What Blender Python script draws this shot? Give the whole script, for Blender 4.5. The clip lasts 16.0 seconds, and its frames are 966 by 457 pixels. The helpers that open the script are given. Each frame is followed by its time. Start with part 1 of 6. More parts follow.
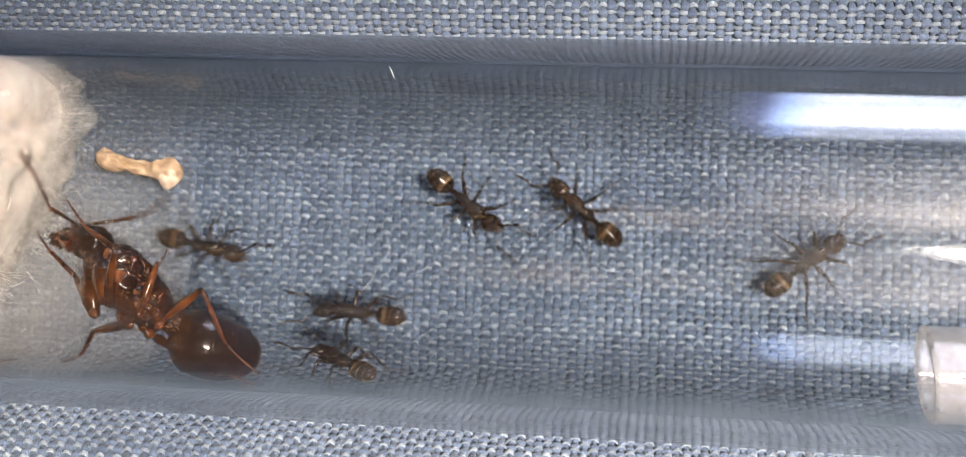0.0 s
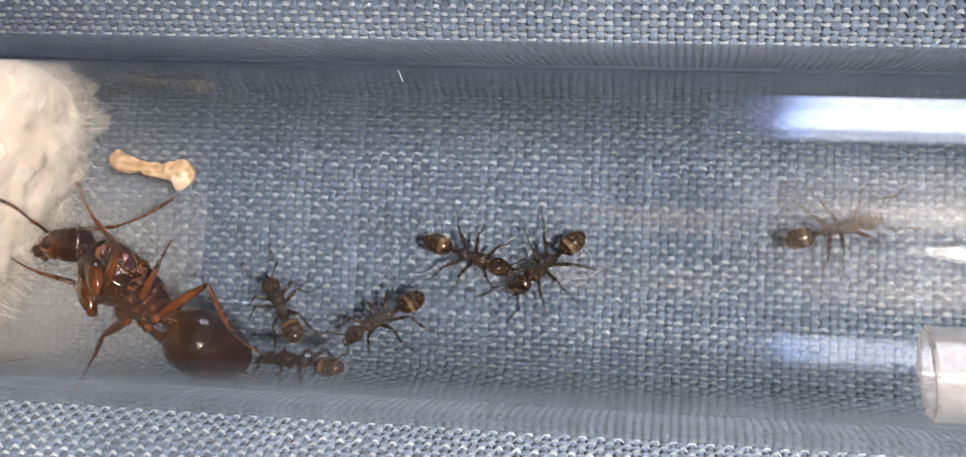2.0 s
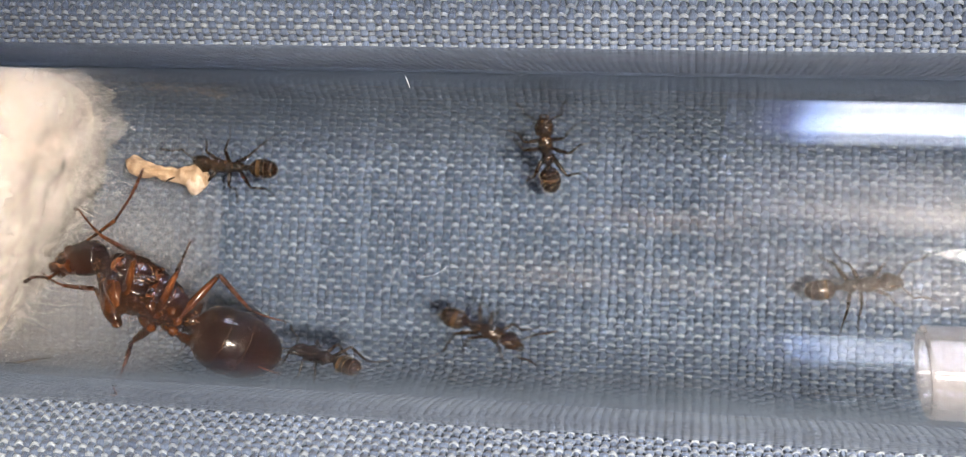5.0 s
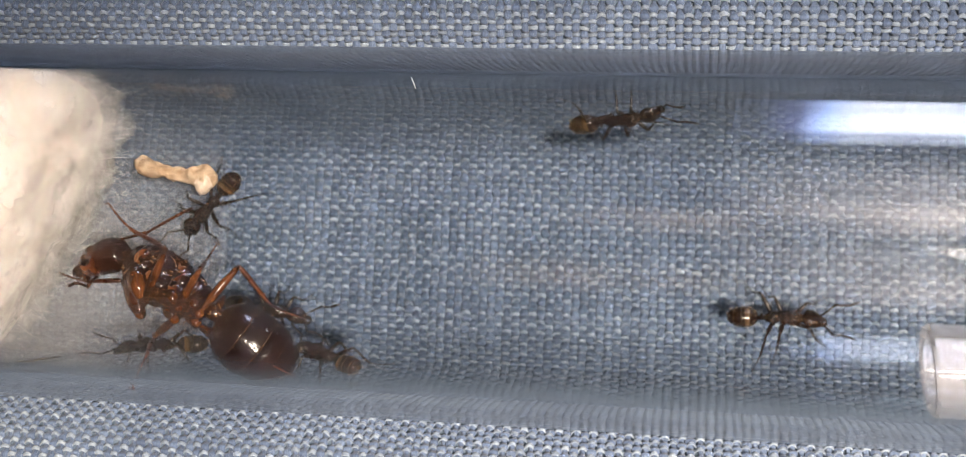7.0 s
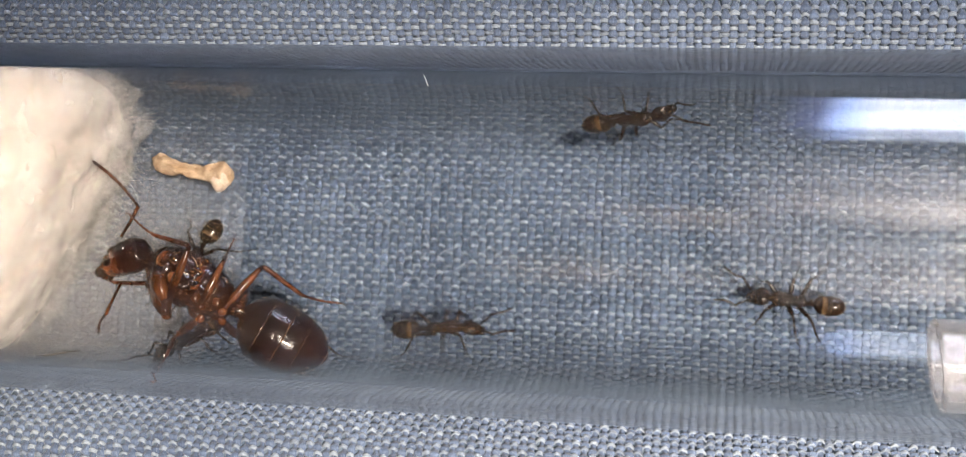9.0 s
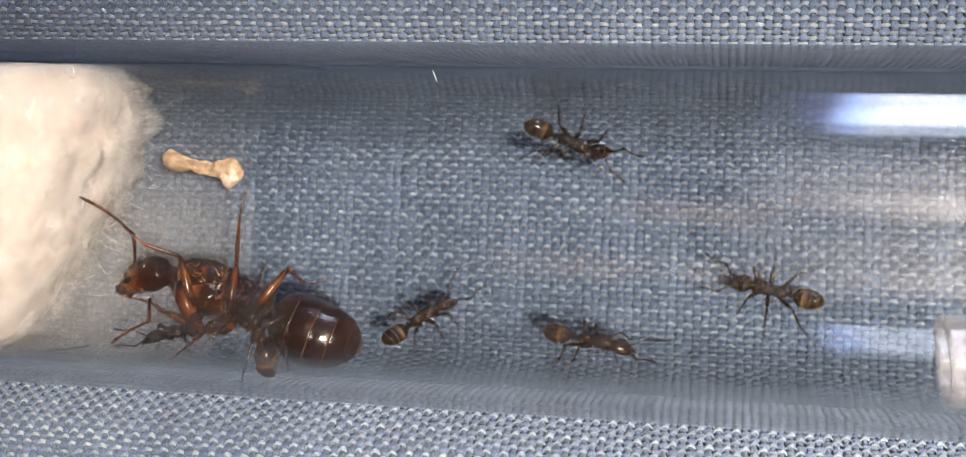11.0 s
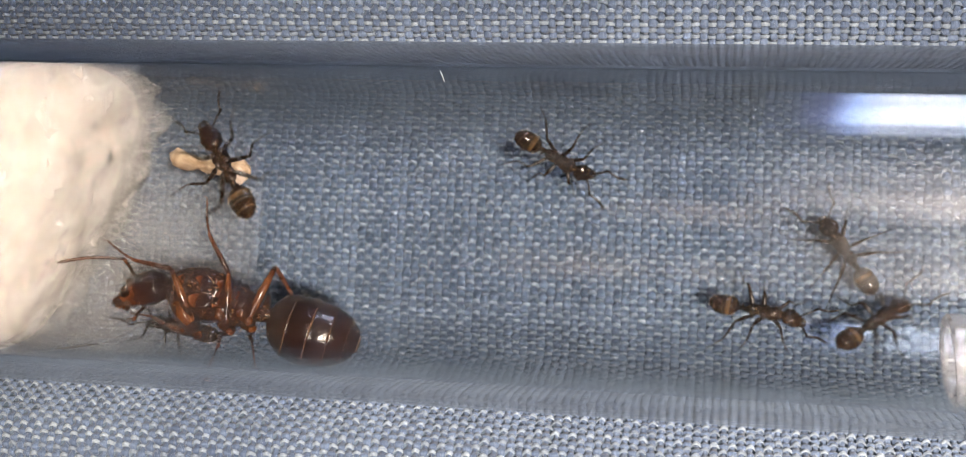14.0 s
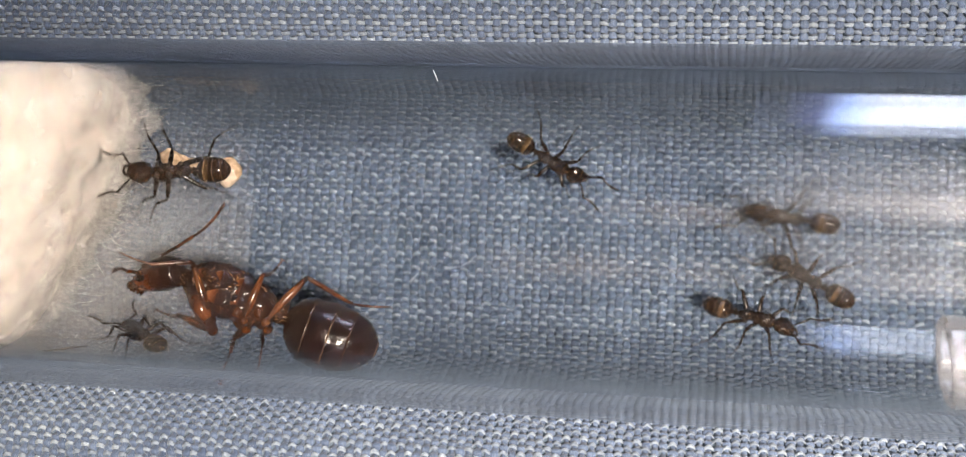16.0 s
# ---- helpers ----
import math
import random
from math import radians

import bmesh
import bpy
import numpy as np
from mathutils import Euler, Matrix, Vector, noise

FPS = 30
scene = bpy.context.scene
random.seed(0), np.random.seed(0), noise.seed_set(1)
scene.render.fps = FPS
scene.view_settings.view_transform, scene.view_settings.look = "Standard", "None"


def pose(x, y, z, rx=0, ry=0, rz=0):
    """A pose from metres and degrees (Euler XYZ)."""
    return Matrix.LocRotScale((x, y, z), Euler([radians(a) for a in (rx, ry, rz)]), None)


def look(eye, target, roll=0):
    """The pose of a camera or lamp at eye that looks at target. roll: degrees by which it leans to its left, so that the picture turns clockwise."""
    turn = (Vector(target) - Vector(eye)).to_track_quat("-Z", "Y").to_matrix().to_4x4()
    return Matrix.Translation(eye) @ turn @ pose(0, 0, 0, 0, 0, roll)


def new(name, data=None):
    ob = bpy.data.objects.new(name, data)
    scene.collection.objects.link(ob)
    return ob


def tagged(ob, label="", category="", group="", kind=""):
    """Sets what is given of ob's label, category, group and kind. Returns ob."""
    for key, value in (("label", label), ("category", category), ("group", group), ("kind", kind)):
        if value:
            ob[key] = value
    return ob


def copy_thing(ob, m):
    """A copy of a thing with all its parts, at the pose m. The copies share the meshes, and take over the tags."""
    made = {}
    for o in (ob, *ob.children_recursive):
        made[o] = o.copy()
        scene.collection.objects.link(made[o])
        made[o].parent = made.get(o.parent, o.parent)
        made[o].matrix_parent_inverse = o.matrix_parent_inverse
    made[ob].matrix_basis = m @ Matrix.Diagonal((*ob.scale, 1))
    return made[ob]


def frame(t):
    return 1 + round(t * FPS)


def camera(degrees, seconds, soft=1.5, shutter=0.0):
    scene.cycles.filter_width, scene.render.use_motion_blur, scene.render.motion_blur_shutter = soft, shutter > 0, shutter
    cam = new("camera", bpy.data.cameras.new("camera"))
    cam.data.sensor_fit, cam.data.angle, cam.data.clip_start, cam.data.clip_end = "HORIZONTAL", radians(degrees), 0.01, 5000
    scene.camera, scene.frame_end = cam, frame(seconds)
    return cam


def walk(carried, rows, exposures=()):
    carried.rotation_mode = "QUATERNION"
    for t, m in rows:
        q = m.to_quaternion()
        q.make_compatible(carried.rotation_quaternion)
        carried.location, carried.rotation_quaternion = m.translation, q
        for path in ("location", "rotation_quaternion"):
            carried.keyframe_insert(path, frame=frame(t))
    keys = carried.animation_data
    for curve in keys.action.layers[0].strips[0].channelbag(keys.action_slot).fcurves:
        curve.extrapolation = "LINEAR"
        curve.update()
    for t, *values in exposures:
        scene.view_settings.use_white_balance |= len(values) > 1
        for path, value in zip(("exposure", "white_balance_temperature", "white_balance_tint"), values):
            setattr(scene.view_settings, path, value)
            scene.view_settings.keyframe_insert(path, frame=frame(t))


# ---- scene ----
cam = camera(42.0, 16.0, 1.0, 0.8)
EXPOSURES = [(0.0, 0.12), (4.0, 0.08), (6.5, -0.02), (16.0, -0.02)]
walk(cam, [
    (0, pose(0.00000, -0.00393, 0.05891, 5.033, 7.961, 2.852)),
    (0.5, pose(-0.00009, -0.00396, 0.05894, 4.934, 7.949, 2.873)),
    (1, pose(0.00014, -0.00399, 0.05905, 4.969, 8.370, 2.920)),
    (1.5, pose(0.00014, -0.00402, 0.05924, 4.863, 8.445, 2.920)),
    (2, pose(0.00024, -0.00398, 0.05958, 5.088, 8.447, 2.912)),
    (2.5, pose(0.00036, -0.00392, 0.05979, 5.129, 8.191, 2.874)),
    (3, pose(0.00022, -0.00389, 0.05986, 5.004, 8.060, 2.823)),
    (3.5, pose(0.00033, -0.00392, 0.05984, 5.135, 8.077, 2.828)),
    (4, pose(0.00050, -0.00410, 0.06009, 5.274, 8.362, 2.844)),
    (6.5, pose(0.00121, -0.00419, 0.06138, 5.301, 9.923, 2.896)),
    (7, pose(0.00103, -0.00406, 0.06110, 5.121, 9.601, 2.804)),
    (7.5, pose(0.00144, -0.00427, 0.06133, 5.248, 10.224, 2.862)),
    (8, pose(0.00142, -0.00428, 0.06155, 5.277, 10.267, 2.881)),
    (8.5, pose(0.00140, -0.00437, 0.06157, 5.329, 10.280, 2.900)),
    (9, pose(0.00144, -0.00443, 0.06171, 5.306, 10.427, 2.943)),
    (11.5, pose(0.00143, -0.00466, 0.06187, 5.330, 10.784, 3.018)),
    (12, pose(0.00135, -0.00436, 0.06176, 5.122, 10.803, 2.955)),
    (12.5, pose(0.00119, -0.00446, 0.06185, 5.175, 10.691, 3.023)),
    (13, pose(0.00129, -0.00446, 0.06188, 5.181, 10.818, 3.012)),
    (13.5, pose(0.00125, -0.00452, 0.06200, 5.161, 10.763, 3.024)),
    (14, pose(0.00130, -0.00457, 0.06217, 5.186, 10.875, 3.071)),
    (14.5, pose(0.00119, -0.00454, 0.06222, 5.276, 10.633, 3.058)),
    (15, pose(0.00139, -0.00453, 0.06213, 5.360, 10.564, 3.030)),
    (15.5, pose(0.00132, -0.00460, 0.06186, 5.332, 10.504, 3.044)),
    (16, pose(0.00112, -0.00454, 0.06177, 5.230, 10.463, 3.064))], EXPOSURES)

# ---- light: a bright window to the north, an assumed, unseen warm lamp close above the tube's east end ----
SKY_GLOW = 24.0
world = bpy.data.worlds.new("room_air")
world.use_nodes = True
world.node_tree.nodes["Background"].inputs["Color"].default_value = (0.75, 0.83, 1.0, 1)
world.node_tree.nodes["Background"].inputs["Strength"].default_value = 0.2
scene.world = world


# Warm source placed after its glare and shadows; the lamp round it is assumed.
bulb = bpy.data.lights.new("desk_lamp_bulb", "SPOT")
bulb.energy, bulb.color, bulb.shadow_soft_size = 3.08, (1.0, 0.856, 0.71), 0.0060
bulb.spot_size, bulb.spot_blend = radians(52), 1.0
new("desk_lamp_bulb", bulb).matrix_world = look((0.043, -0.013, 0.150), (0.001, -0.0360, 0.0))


MM = 0.001                      # the place is built in millimetres
R_OUT, R_IN, BORE_Y, AXIS_Z = 8.0, 6.95, 0.0, 8.0   # test tube: outer and inner radius, bore's offset, height of its axis


# ---- materials ----
def material(name):
    m = bpy.data.materials.new(name)
    m.use_nodes = True
    nt = m.node_tree
    return m, nt, nt.nodes["Principled BSDF"]


def node(nt, kind, **values):
    n = nt.nodes.new(kind)
    for key, value in values.items():
        n.inputs[key.replace("_", " ")].default_value = value
    return n


def noise_at(nt, scale, detail=3.0, stretch=(1, 1, 1)):
    co = nt.nodes.new("ShaderNodeTexCoord")
    mp = nt.nodes.new("ShaderNodeMapping")
    mp.inputs["Scale"].default_value = stretch
    n = node(nt, "ShaderNodeTexNoise", Scale=scale, Detail=detail)
    nt.links.new(co.outputs["Object"], mp.inputs["Vector"])
    nt.links.new(mp.outputs["Vector"], n.inputs["Vector"])
    return n


def ramp(nt, source, stops):
    r = nt.nodes.new("ShaderNodeValToRGB")
    while len(r.color_ramp.elements) < len(stops):
        r.color_ramp.elements.new(0.5)
    for e, (at, colour) in zip(r.color_ramp.elements, stops):
        e.position, e.color = at, (*colour, 1)
    nt.links.new(source, r.inputs["Fac"])
    return r


def mixed(nt, factor, a, b, kind="MIX"):
    m = nt.nodes.new("ShaderNodeMix")
    m.data_type, m.blend_type = "RGBA", kind
    for socket, value in ((m.inputs["Factor"], factor), (m.inputs["A"], a), (m.inputs["B"], b)):
        if isinstance(value, bpy.types.NodeSocket):
            nt.links.new(value, socket)
        elif isinstance(value, (int, float)):
            socket.default_value = value
        else:
            socket.default_value = (*value, 1)
    return m.outputs["Result"]


def bumped(nt, bsdf, height, distance, strength=0.6):
    b = node(nt, "ShaderNodeBump", Strength=strength, Distance=distance)
    nt.links.new(height, b.inputs["Height"])
    nt.links.new(b.outputs["Normal"], bsdf.inputs["Normal"])


def yarn_material(name, dark, light, along):
    m, nt, bsdf = material(name)
    geo = nt.nodes.new("ShaderNodeNewGeometry")
    fine = noise_at(nt, 2600.0, 4.0, along)
    wide = noise_at(nt, 130.0, 3.0)
    c = ramp(nt, fine.outputs["Fac"], ((0.3, dark), (0.7, light)))
    isle = ramp(nt, geo.outputs["Random Per Island"], ((0.0, (0.72, 0.74, 0.78)), (1.0, (1.2, 1.18, 1.15))))
    tone = ramp(nt, wide.outputs["Fac"], ((0.3, (0.8, 0.82, 0.86)), (0.7, (1.15, 1.13, 1.1))))
    col = mixed(nt, 1.0, c.outputs["Color"], isle.outputs["Color"], "MULTIPLY")
    col = mixed(nt, 1.0, col, tone.outputs["Color"], "MULTIPLY")
    nt.links.new(col, bsdf.inputs["Base Color"])
    bsdf.inputs["Roughness"].default_value = 0.62
    bsdf.inputs["Sheen Weight"].default_value = 0.25
    bumped(nt, bsdf, fine.outputs["Fac"], 0.00005, 0.8)
    return m


def chitin(name, dark, light, rough=0.3, scale=3000.0, relief=0.00003, down=None):
    m, nt, bsdf = material(name)
    fine = noise_at(nt, scale, 3.0)
    wide = noise_at(nt, 900.0, 2.0)
    c = ramp(nt, wide.outputs["Fac"], ((0.35, dark), (0.65, light)))
    base = c.outputs["Color"]
    if down:                                       # fine golden down, its glints painted in as flecks of lighter colour
        spots = ramp(nt, noise_at(nt, scale * 2.6, 2.0, (0.6, 1, 1)).outputs["Fac"], ((0.58, (0, 0, 0)), (0.68, (1, 1, 1))))
        base = mixed(nt, spots.outputs["Color"], base, down)
    nt.links.new(base, bsdf.inputs["Base Color"])
    r = ramp(nt, fine.outputs["Fac"], ((0.3, (rough * 0.7,) * 3), (0.7, (rough * 1.4,) * 3)))
    nt.links.new(r.outputs["Color"], bsdf.inputs["Roughness"])
    bsdf.inputs["Coat Weight"].default_value = 0.35
    bsdf.inputs["Coat Roughness"].default_value = 0.06
    bumped(nt, bsdf, fine.outputs["Fac"], relief, 0.5)
    return m


def plate_material(name, dark, mid, lip, rough, stops=(), relief=0.000035):
    """A gaster plate: dark in front, browner behind, with a thin pale lip."""
    m = chitin(name, dark, mid, rough, 2300.0, relief)
    nt = m.node_tree
    bsdf = nt.nodes["Principled BSDF"]
    co = nt.nodes.new("ShaderNodeTexCoord")
    sep = nt.nodes.new("ShaderNodeSeparateXYZ")
    nt.links.new(co.outputs["Generated"], sep.inputs["Vector"])
    wob = noise_at(nt, 1500.0, 2.0)
    add = nt.nodes.new("ShaderNodeMath")
    add.operation = "MULTIPLY_ADD"
    add.inputs[1].default_value = 0.12
    nt.links.new(wob.outputs["Fac"], add.inputs[0])
    nt.links.new(sep.outputs["X"], add.inputs[2])
    r = ramp(nt, add.outputs[0], stops or ((0.085, lip), (0.13, mid), (0.5, mid), (0.9, dark)))
    base = mixed(nt, 0.8 if stops else 0.55, bsdf.inputs["Base Color"].links[0].from_socket, r.outputs["Color"])
    nt.links.new(base, bsdf.inputs["Base Color"])
    return m


def plain(name, dark, light, rough=0.6, scale=800.0, bump=0.00004):
    m, nt, bsdf = material(name)
    n = noise_at(nt, scale, 4.0)
    c = ramp(nt, n.outputs["Fac"], ((0.3, dark), (0.7, light)))
    nt.links.new(c.outputs["Color"], bsdf.inputs["Base Color"])
    bsdf.inputs["Roughness"].default_value = rough
    bumped(nt, bsdf, n.outputs["Fac"], bump, 0.6)
    return m


def glass(name, colour, rough, ior):
    m, nt, bsdf = material(name)
    bsdf.inputs["Base Color"].default_value = (*colour, 1)
    bsdf.inputs["Transmission Weight"].default_value = 1.0
    bsdf.inputs["Roughness"].default_value = rough
    bsdf.inputs["IOR"].default_value = ior
    return m


def milky(name, colour, rough, ior):
    m = glass(name, colour, rough, ior)
    m.node_tree.nodes["Principled BSDF"].inputs["Transmission Weight"].default_value = 0.93
    return m


def veil(name, colour, low, high, scale, stretch=(1, 1, 1), soft=False, fade=()):
    """A thin film: clear between its specks."""
    m, nt, bsdf = material(name)
    bsdf.inputs["Base Color"].default_value = (*colour, 1)
    bsdf.inputs["Roughness"].default_value = 0.7
    n = noise_at(nt, scale, 5.0, stretch)
    r = ramp(nt, n.outputs["Fac"], ((0.35, (low,) * 3), (0.7, (high,) * 3)))
    alpha = r.outputs["Color"]
    if soft:                                       # thins out towards all its edges
        co = nt.nodes.new("ShaderNodeTexCoord")
        sep = nt.nodes.new("ShaderNodeSeparateXYZ")
        nt.links.new(co.outputs["Generated"], sep.inputs["Vector"])
        for axis in ("X", "Y"):
            edge = ramp(nt, sep.outputs[axis], ((0.0, (0, 0, 0)), (0.35, (1, 1, 1)), (0.65, (1, 1, 1)), (1.0, (0, 0, 0))))
            alpha = mixed(nt, 1.0, alpha, edge.outputs["Color"], "MULTIPLY")
    if fade:                                       # densest beside the wool
        co = nt.nodes.new("ShaderNodeTexCoord")
        sep = nt.nodes.new("ShaderNodeSeparateXYZ")
        nt.links.new(co.outputs["Generated"], sep.inputs["Vector"])
        side = ramp(nt, sep.outputs["Y"], ((0.55, (1, 1, 1)), (1.0, (0, 0, 0))))
        alpha = mixed(nt, 1.0, alpha, side.outputs["Color"], "MULTIPLY")
        thin = ramp(nt, sep.outputs["X"], [(u, (k, k, k)) for u, k in fade])
        alpha = mixed(nt, 1.0, alpha, thin.outputs["Color"], "MULTIPLY")
    nt.links.new(alpha, bsdf.inputs["Alpha"])
    return m


WEFT = yarn_material("pale_blue_weft", (0.146, 0.195, 0.269), (0.293, 0.348, 0.419), (1, 7, 7))
WARP = yarn_material("mid_blue_warp", (0.057, 0.092, 0.171), (0.132, 0.185, 0.296), (7, 1, 7))
SHEET = plain("blue_cloth_sheet", (0.086, 0.125, 0.185), (0.163, 0.219, 0.297), 0.9, 1500.0)
# Grey tint stands in for the tube's own shadow, which is switched off.
GLASS = glass("clear_glass", (0.58, 0.588, 0.592), 0.0, 1.47)
PLASTIC = milky("milky_clear_plastic", (0.93, 0.92, 0.95), 0.06, 1.46)
COTTON = plain("white_cotton", (0.81, 0.675, 0.61), (0.95, 0.85, 0.795), 0.95, 620.0, 0.00016)
wool = COTTON.node_tree.nodes["Principled BSDF"]
wool.inputs["Subsurface Weight"].default_value = 1.0
wool.inputs["Subsurface Radius"].default_value = (1.0, 0.9, 0.8)
wool.inputs["Subsurface Scale"].default_value = 0.002
COTTON_FIBRE = plain("cotton_fibre", (0.82, 0.80, 0.77), (0.93, 0.92, 0.90), 0.6, 500.0)
WISP = veil("cotton_wisp", (0.93, 0.88, 0.84), 0.0, 0.30, 900.0, (1.0, 0.6, 1.0))
FIBRE = plain("pale_fibre", (0.62, 0.62, 0.60), (0.85, 0.85, 0.83), 0.5, 500.0)
FUZZ = plain("blue_yarn_fuzz", (0.22, 0.28, 0.36), (0.42, 0.48, 0.57), 0.7, 500.0)
FILM = veil("fine_condensation", (0.62, 0.60, 0.58), 0.42, 0.54, 2600.0, (1, 1, 1), False, ((0.40, 0.60), (0.62, 0.40), (0.84, 0.26), (1.0, 0.13)))
SMEAR = veil("dried_smear", (0.50, 0.42, 0.33), 0.0, 0.11, 700.0, (0.25, 1.0, 1.0), True)
# Lamp glare on the upper glass, painted as a pale streaky film.
GLARE_HAZE = veil("painted_glare", (0.82, 0.80, 0.85), 0.04, 0.30, 500.0, (0.12, 1.0, 1.0), True)
CRUMB = plain("tan_crumb", (0.28, 0.17, 0.09), (0.54, 0.41, 0.29), 0.7, 1900.0, 0.0004)
CRUMB_PALE = plain("pale_crumb_skin", (0.50, 0.39, 0.30), (0.66, 0.55, 0.45), 0.6, 1900.0, 0.0003)
DEBRIS = plain("dark_debris", (0.03, 0.025, 0.02), (0.09, 0.07, 0.05), 0.8, 1500.0)
W_BODY = chitin("dark_brown_chitin", (0.004, 0.0025, 0.002), (0.026, 0.013, 0.007), 0.18, 3800.0, 0.00005, (0.07, 0.042, 0.02))
W_GASTER = plate_material("bronze_black_chitin", (0.006, 0.003, 0.002), (0.024, 0.012, 0.006), (0.12, 0.075, 0.034), 0.14)
W_BAND = plate_material("golden_banded_chitin", (0.006, 0.003, 0.002), (0.03, 0.016, 0.008), (0.15, 0.10, 0.05), 0.16, ((0.06, (0.08, 0.05, 0.024)), (0.14, (0.012, 0.007, 0.004)), (0.40, (0.024, 0.014, 0.007)), (0.95, (0.10, 0.062, 0.030))))
W_EDGE = chitin("brown_edge_chitin", (0.03, 0.02, 0.012), (0.07, 0.045, 0.025), 0.35)
W_LEG = chitin("brown_leg_chitin", (0.005, 0.003, 0.002), (0.024, 0.012, 0.006), 0.25)
Q_BODY = chitin("red_brown_chitin", (0.004, 0.002, 0.0015), (0.032, 0.010, 0.004), 0.14, 4200.0, 0.00010, (0.16, 0.085, 0.036))
Q_HEAD = plate_material("dark_head_chitin", (0.006, 0.003, 0.002), (0.020, 0.007, 0.004), (0.012, 0.005, 0.003), 0.20, ((0.0, (0.010, 0.004, 0.003)), (0.48, (0.022, 0.008, 0.005)), (0.66, (0.055, 0.016, 0.006)), (0.86, (0.13, 0.042, 0.014)), (1.0, (0.20, 0.085, 0.035))))
Q_GASTER = plate_material("black_brown_chitin", (0.004, 0.0015, 0.001), (0.016, 0.005, 0.003), (0.10, 0.050, 0.022), 0.20, (), 0.00014)
Q_FIRST = plate_material("golden_brown_chitin", (0.006, 0.003, 0.002), (0.05, 0.022, 0.009), (0.22, 0.13, 0.055), 0.16, ((0.06, (0.060, 0.030, 0.012)), (0.14, (0.010, 0.004, 0.003)), (0.75, (0.013, 0.005, 0.003)), (1.0, (0.045, 0.020, 0.008))), 0.00010)
Q_EDGE = chitin("amber_membrane", (0.05, 0.022, 0.009), (0.16, 0.085, 0.036), 0.3)
Q_LEG = chitin("orange_brown_chitin", (0.012, 0.0045, 0.002), (0.090, 0.031, 0.010), 0.13, 2500.0, 0.00003)
Q_SHIN = chitin("dark_leg_chitin", (0.020, 0.008, 0.005), (0.085, 0.027, 0.011), 0.28)
EYE = chitin("black_eye", (0.008, 0.007, 0.007), (0.018, 0.016, 0.015), 0.2)
MEMBRANE = chitin("pale_membrane", (0.28, 0.20, 0.11), (0.50, 0.40, 0.24), 0.35)
WALL_PAINT = plain("grey_wall_paint", (0.22, 0.22, 0.22), (0.27, 0.27, 0.265), 0.85, 6.0, 0.0005)
# Ceiling darkened in place of the unseen camera holder that blocks reflections overhead.
CEILING = plain("darkened_ceiling", (0.06, 0.05, 0.04), (0.10, 0.085, 0.07), 0.8, 6.0, 0.0005)
WOOD = plain("oak_table_wood", (0.22, 0.13, 0.07), (0.34, 0.22, 0.12), 0.5, 20.0, 0.0003)
LAMP_METAL = plain("grey_lamp_metal", (0.30, 0.30, 0.31), (0.40, 0.40, 0.41), 0.4, 30.0, 0.0001)


def glow(name, colour, strength):
    m, nt, bsdf = material(name)
    bsdf.inputs["Base Color"].default_value = (*colour, 1)
    bsdf.inputs["Emission Color"].default_value = (*colour, 1)
    bsdf.inputs["Emission Strength"].default_value = strength
    return m


# ---- mesh helpers (millimetres in, metres out) ----
def mesh_ob(name, verts, faces, mat, parent=None, label="", smooth=True, mats=None, face_mats=None):
    me = bpy.data.meshes.new(name)
    v = np.asarray(verts, dtype=np.float32) * MM
    me.from_pydata(v.tolist() if len(v) < 60000 else v, [], faces)
    for one in (mats or [mat]):
        me.materials.append(one)
    if face_mats is not None:
        me.polygons.foreach_set("material_index", face_mats)
    if smooth:
        me.polygons.foreach_set("use_smooth", [True] * len(me.polygons))
    me.update()
    ob = new(name, me)
    if parent is not None:
        ob.parent = parent
    if label:
        ob["label"] = label
    return ob


def place(ob, m):
    ob.rotation_mode = "QUATERNION"
    ob.location, ob.rotation_quaternion = m.translation, m.to_quaternion()
    return ob


def loft(stations, n=20, squash=None):
    """Closed body of rings along x: (x, half width, half height, z of the middle)."""
    v, f = [], []
    for x, ry, rz, zo in stations:
        for k in range(n):
            a = 2 * math.pi * k / n
            v.append((x, ry * math.cos(a), zo + rz * math.sin(a)))
    for s in range(len(stations) - 1):
        for k in range(n):
            a, b = s * n + k, s * n + (k + 1) % n
            f.append((a, b, b + n, a + n))
    f.append(tuple(range(n - 1, -1, -1)))
    f.append(tuple(range((len(stations) - 1) * n, len(stations) * n)))
    return v, f


def egg(x0, x1, ry, rz, zo=0.0, blunt=1.0, steps=12, n=20, shift=0.0):
    """An egg-shaped body from x0 to x1; shift moves its widest place."""
    st = []
    for i in range(steps + 1):
        u = i / steps
        w = 0.5 - 0.5 * math.cos(math.pi * u)
        s = max(0.03, math.sin(math.pi * (w ** (1.0 + shift))) ** blunt) if 0 < i < steps else 0.03
        st.append((x0 + (x1 - x0) * w, ry * s, rz * s, zo))
    return loft(st, n)


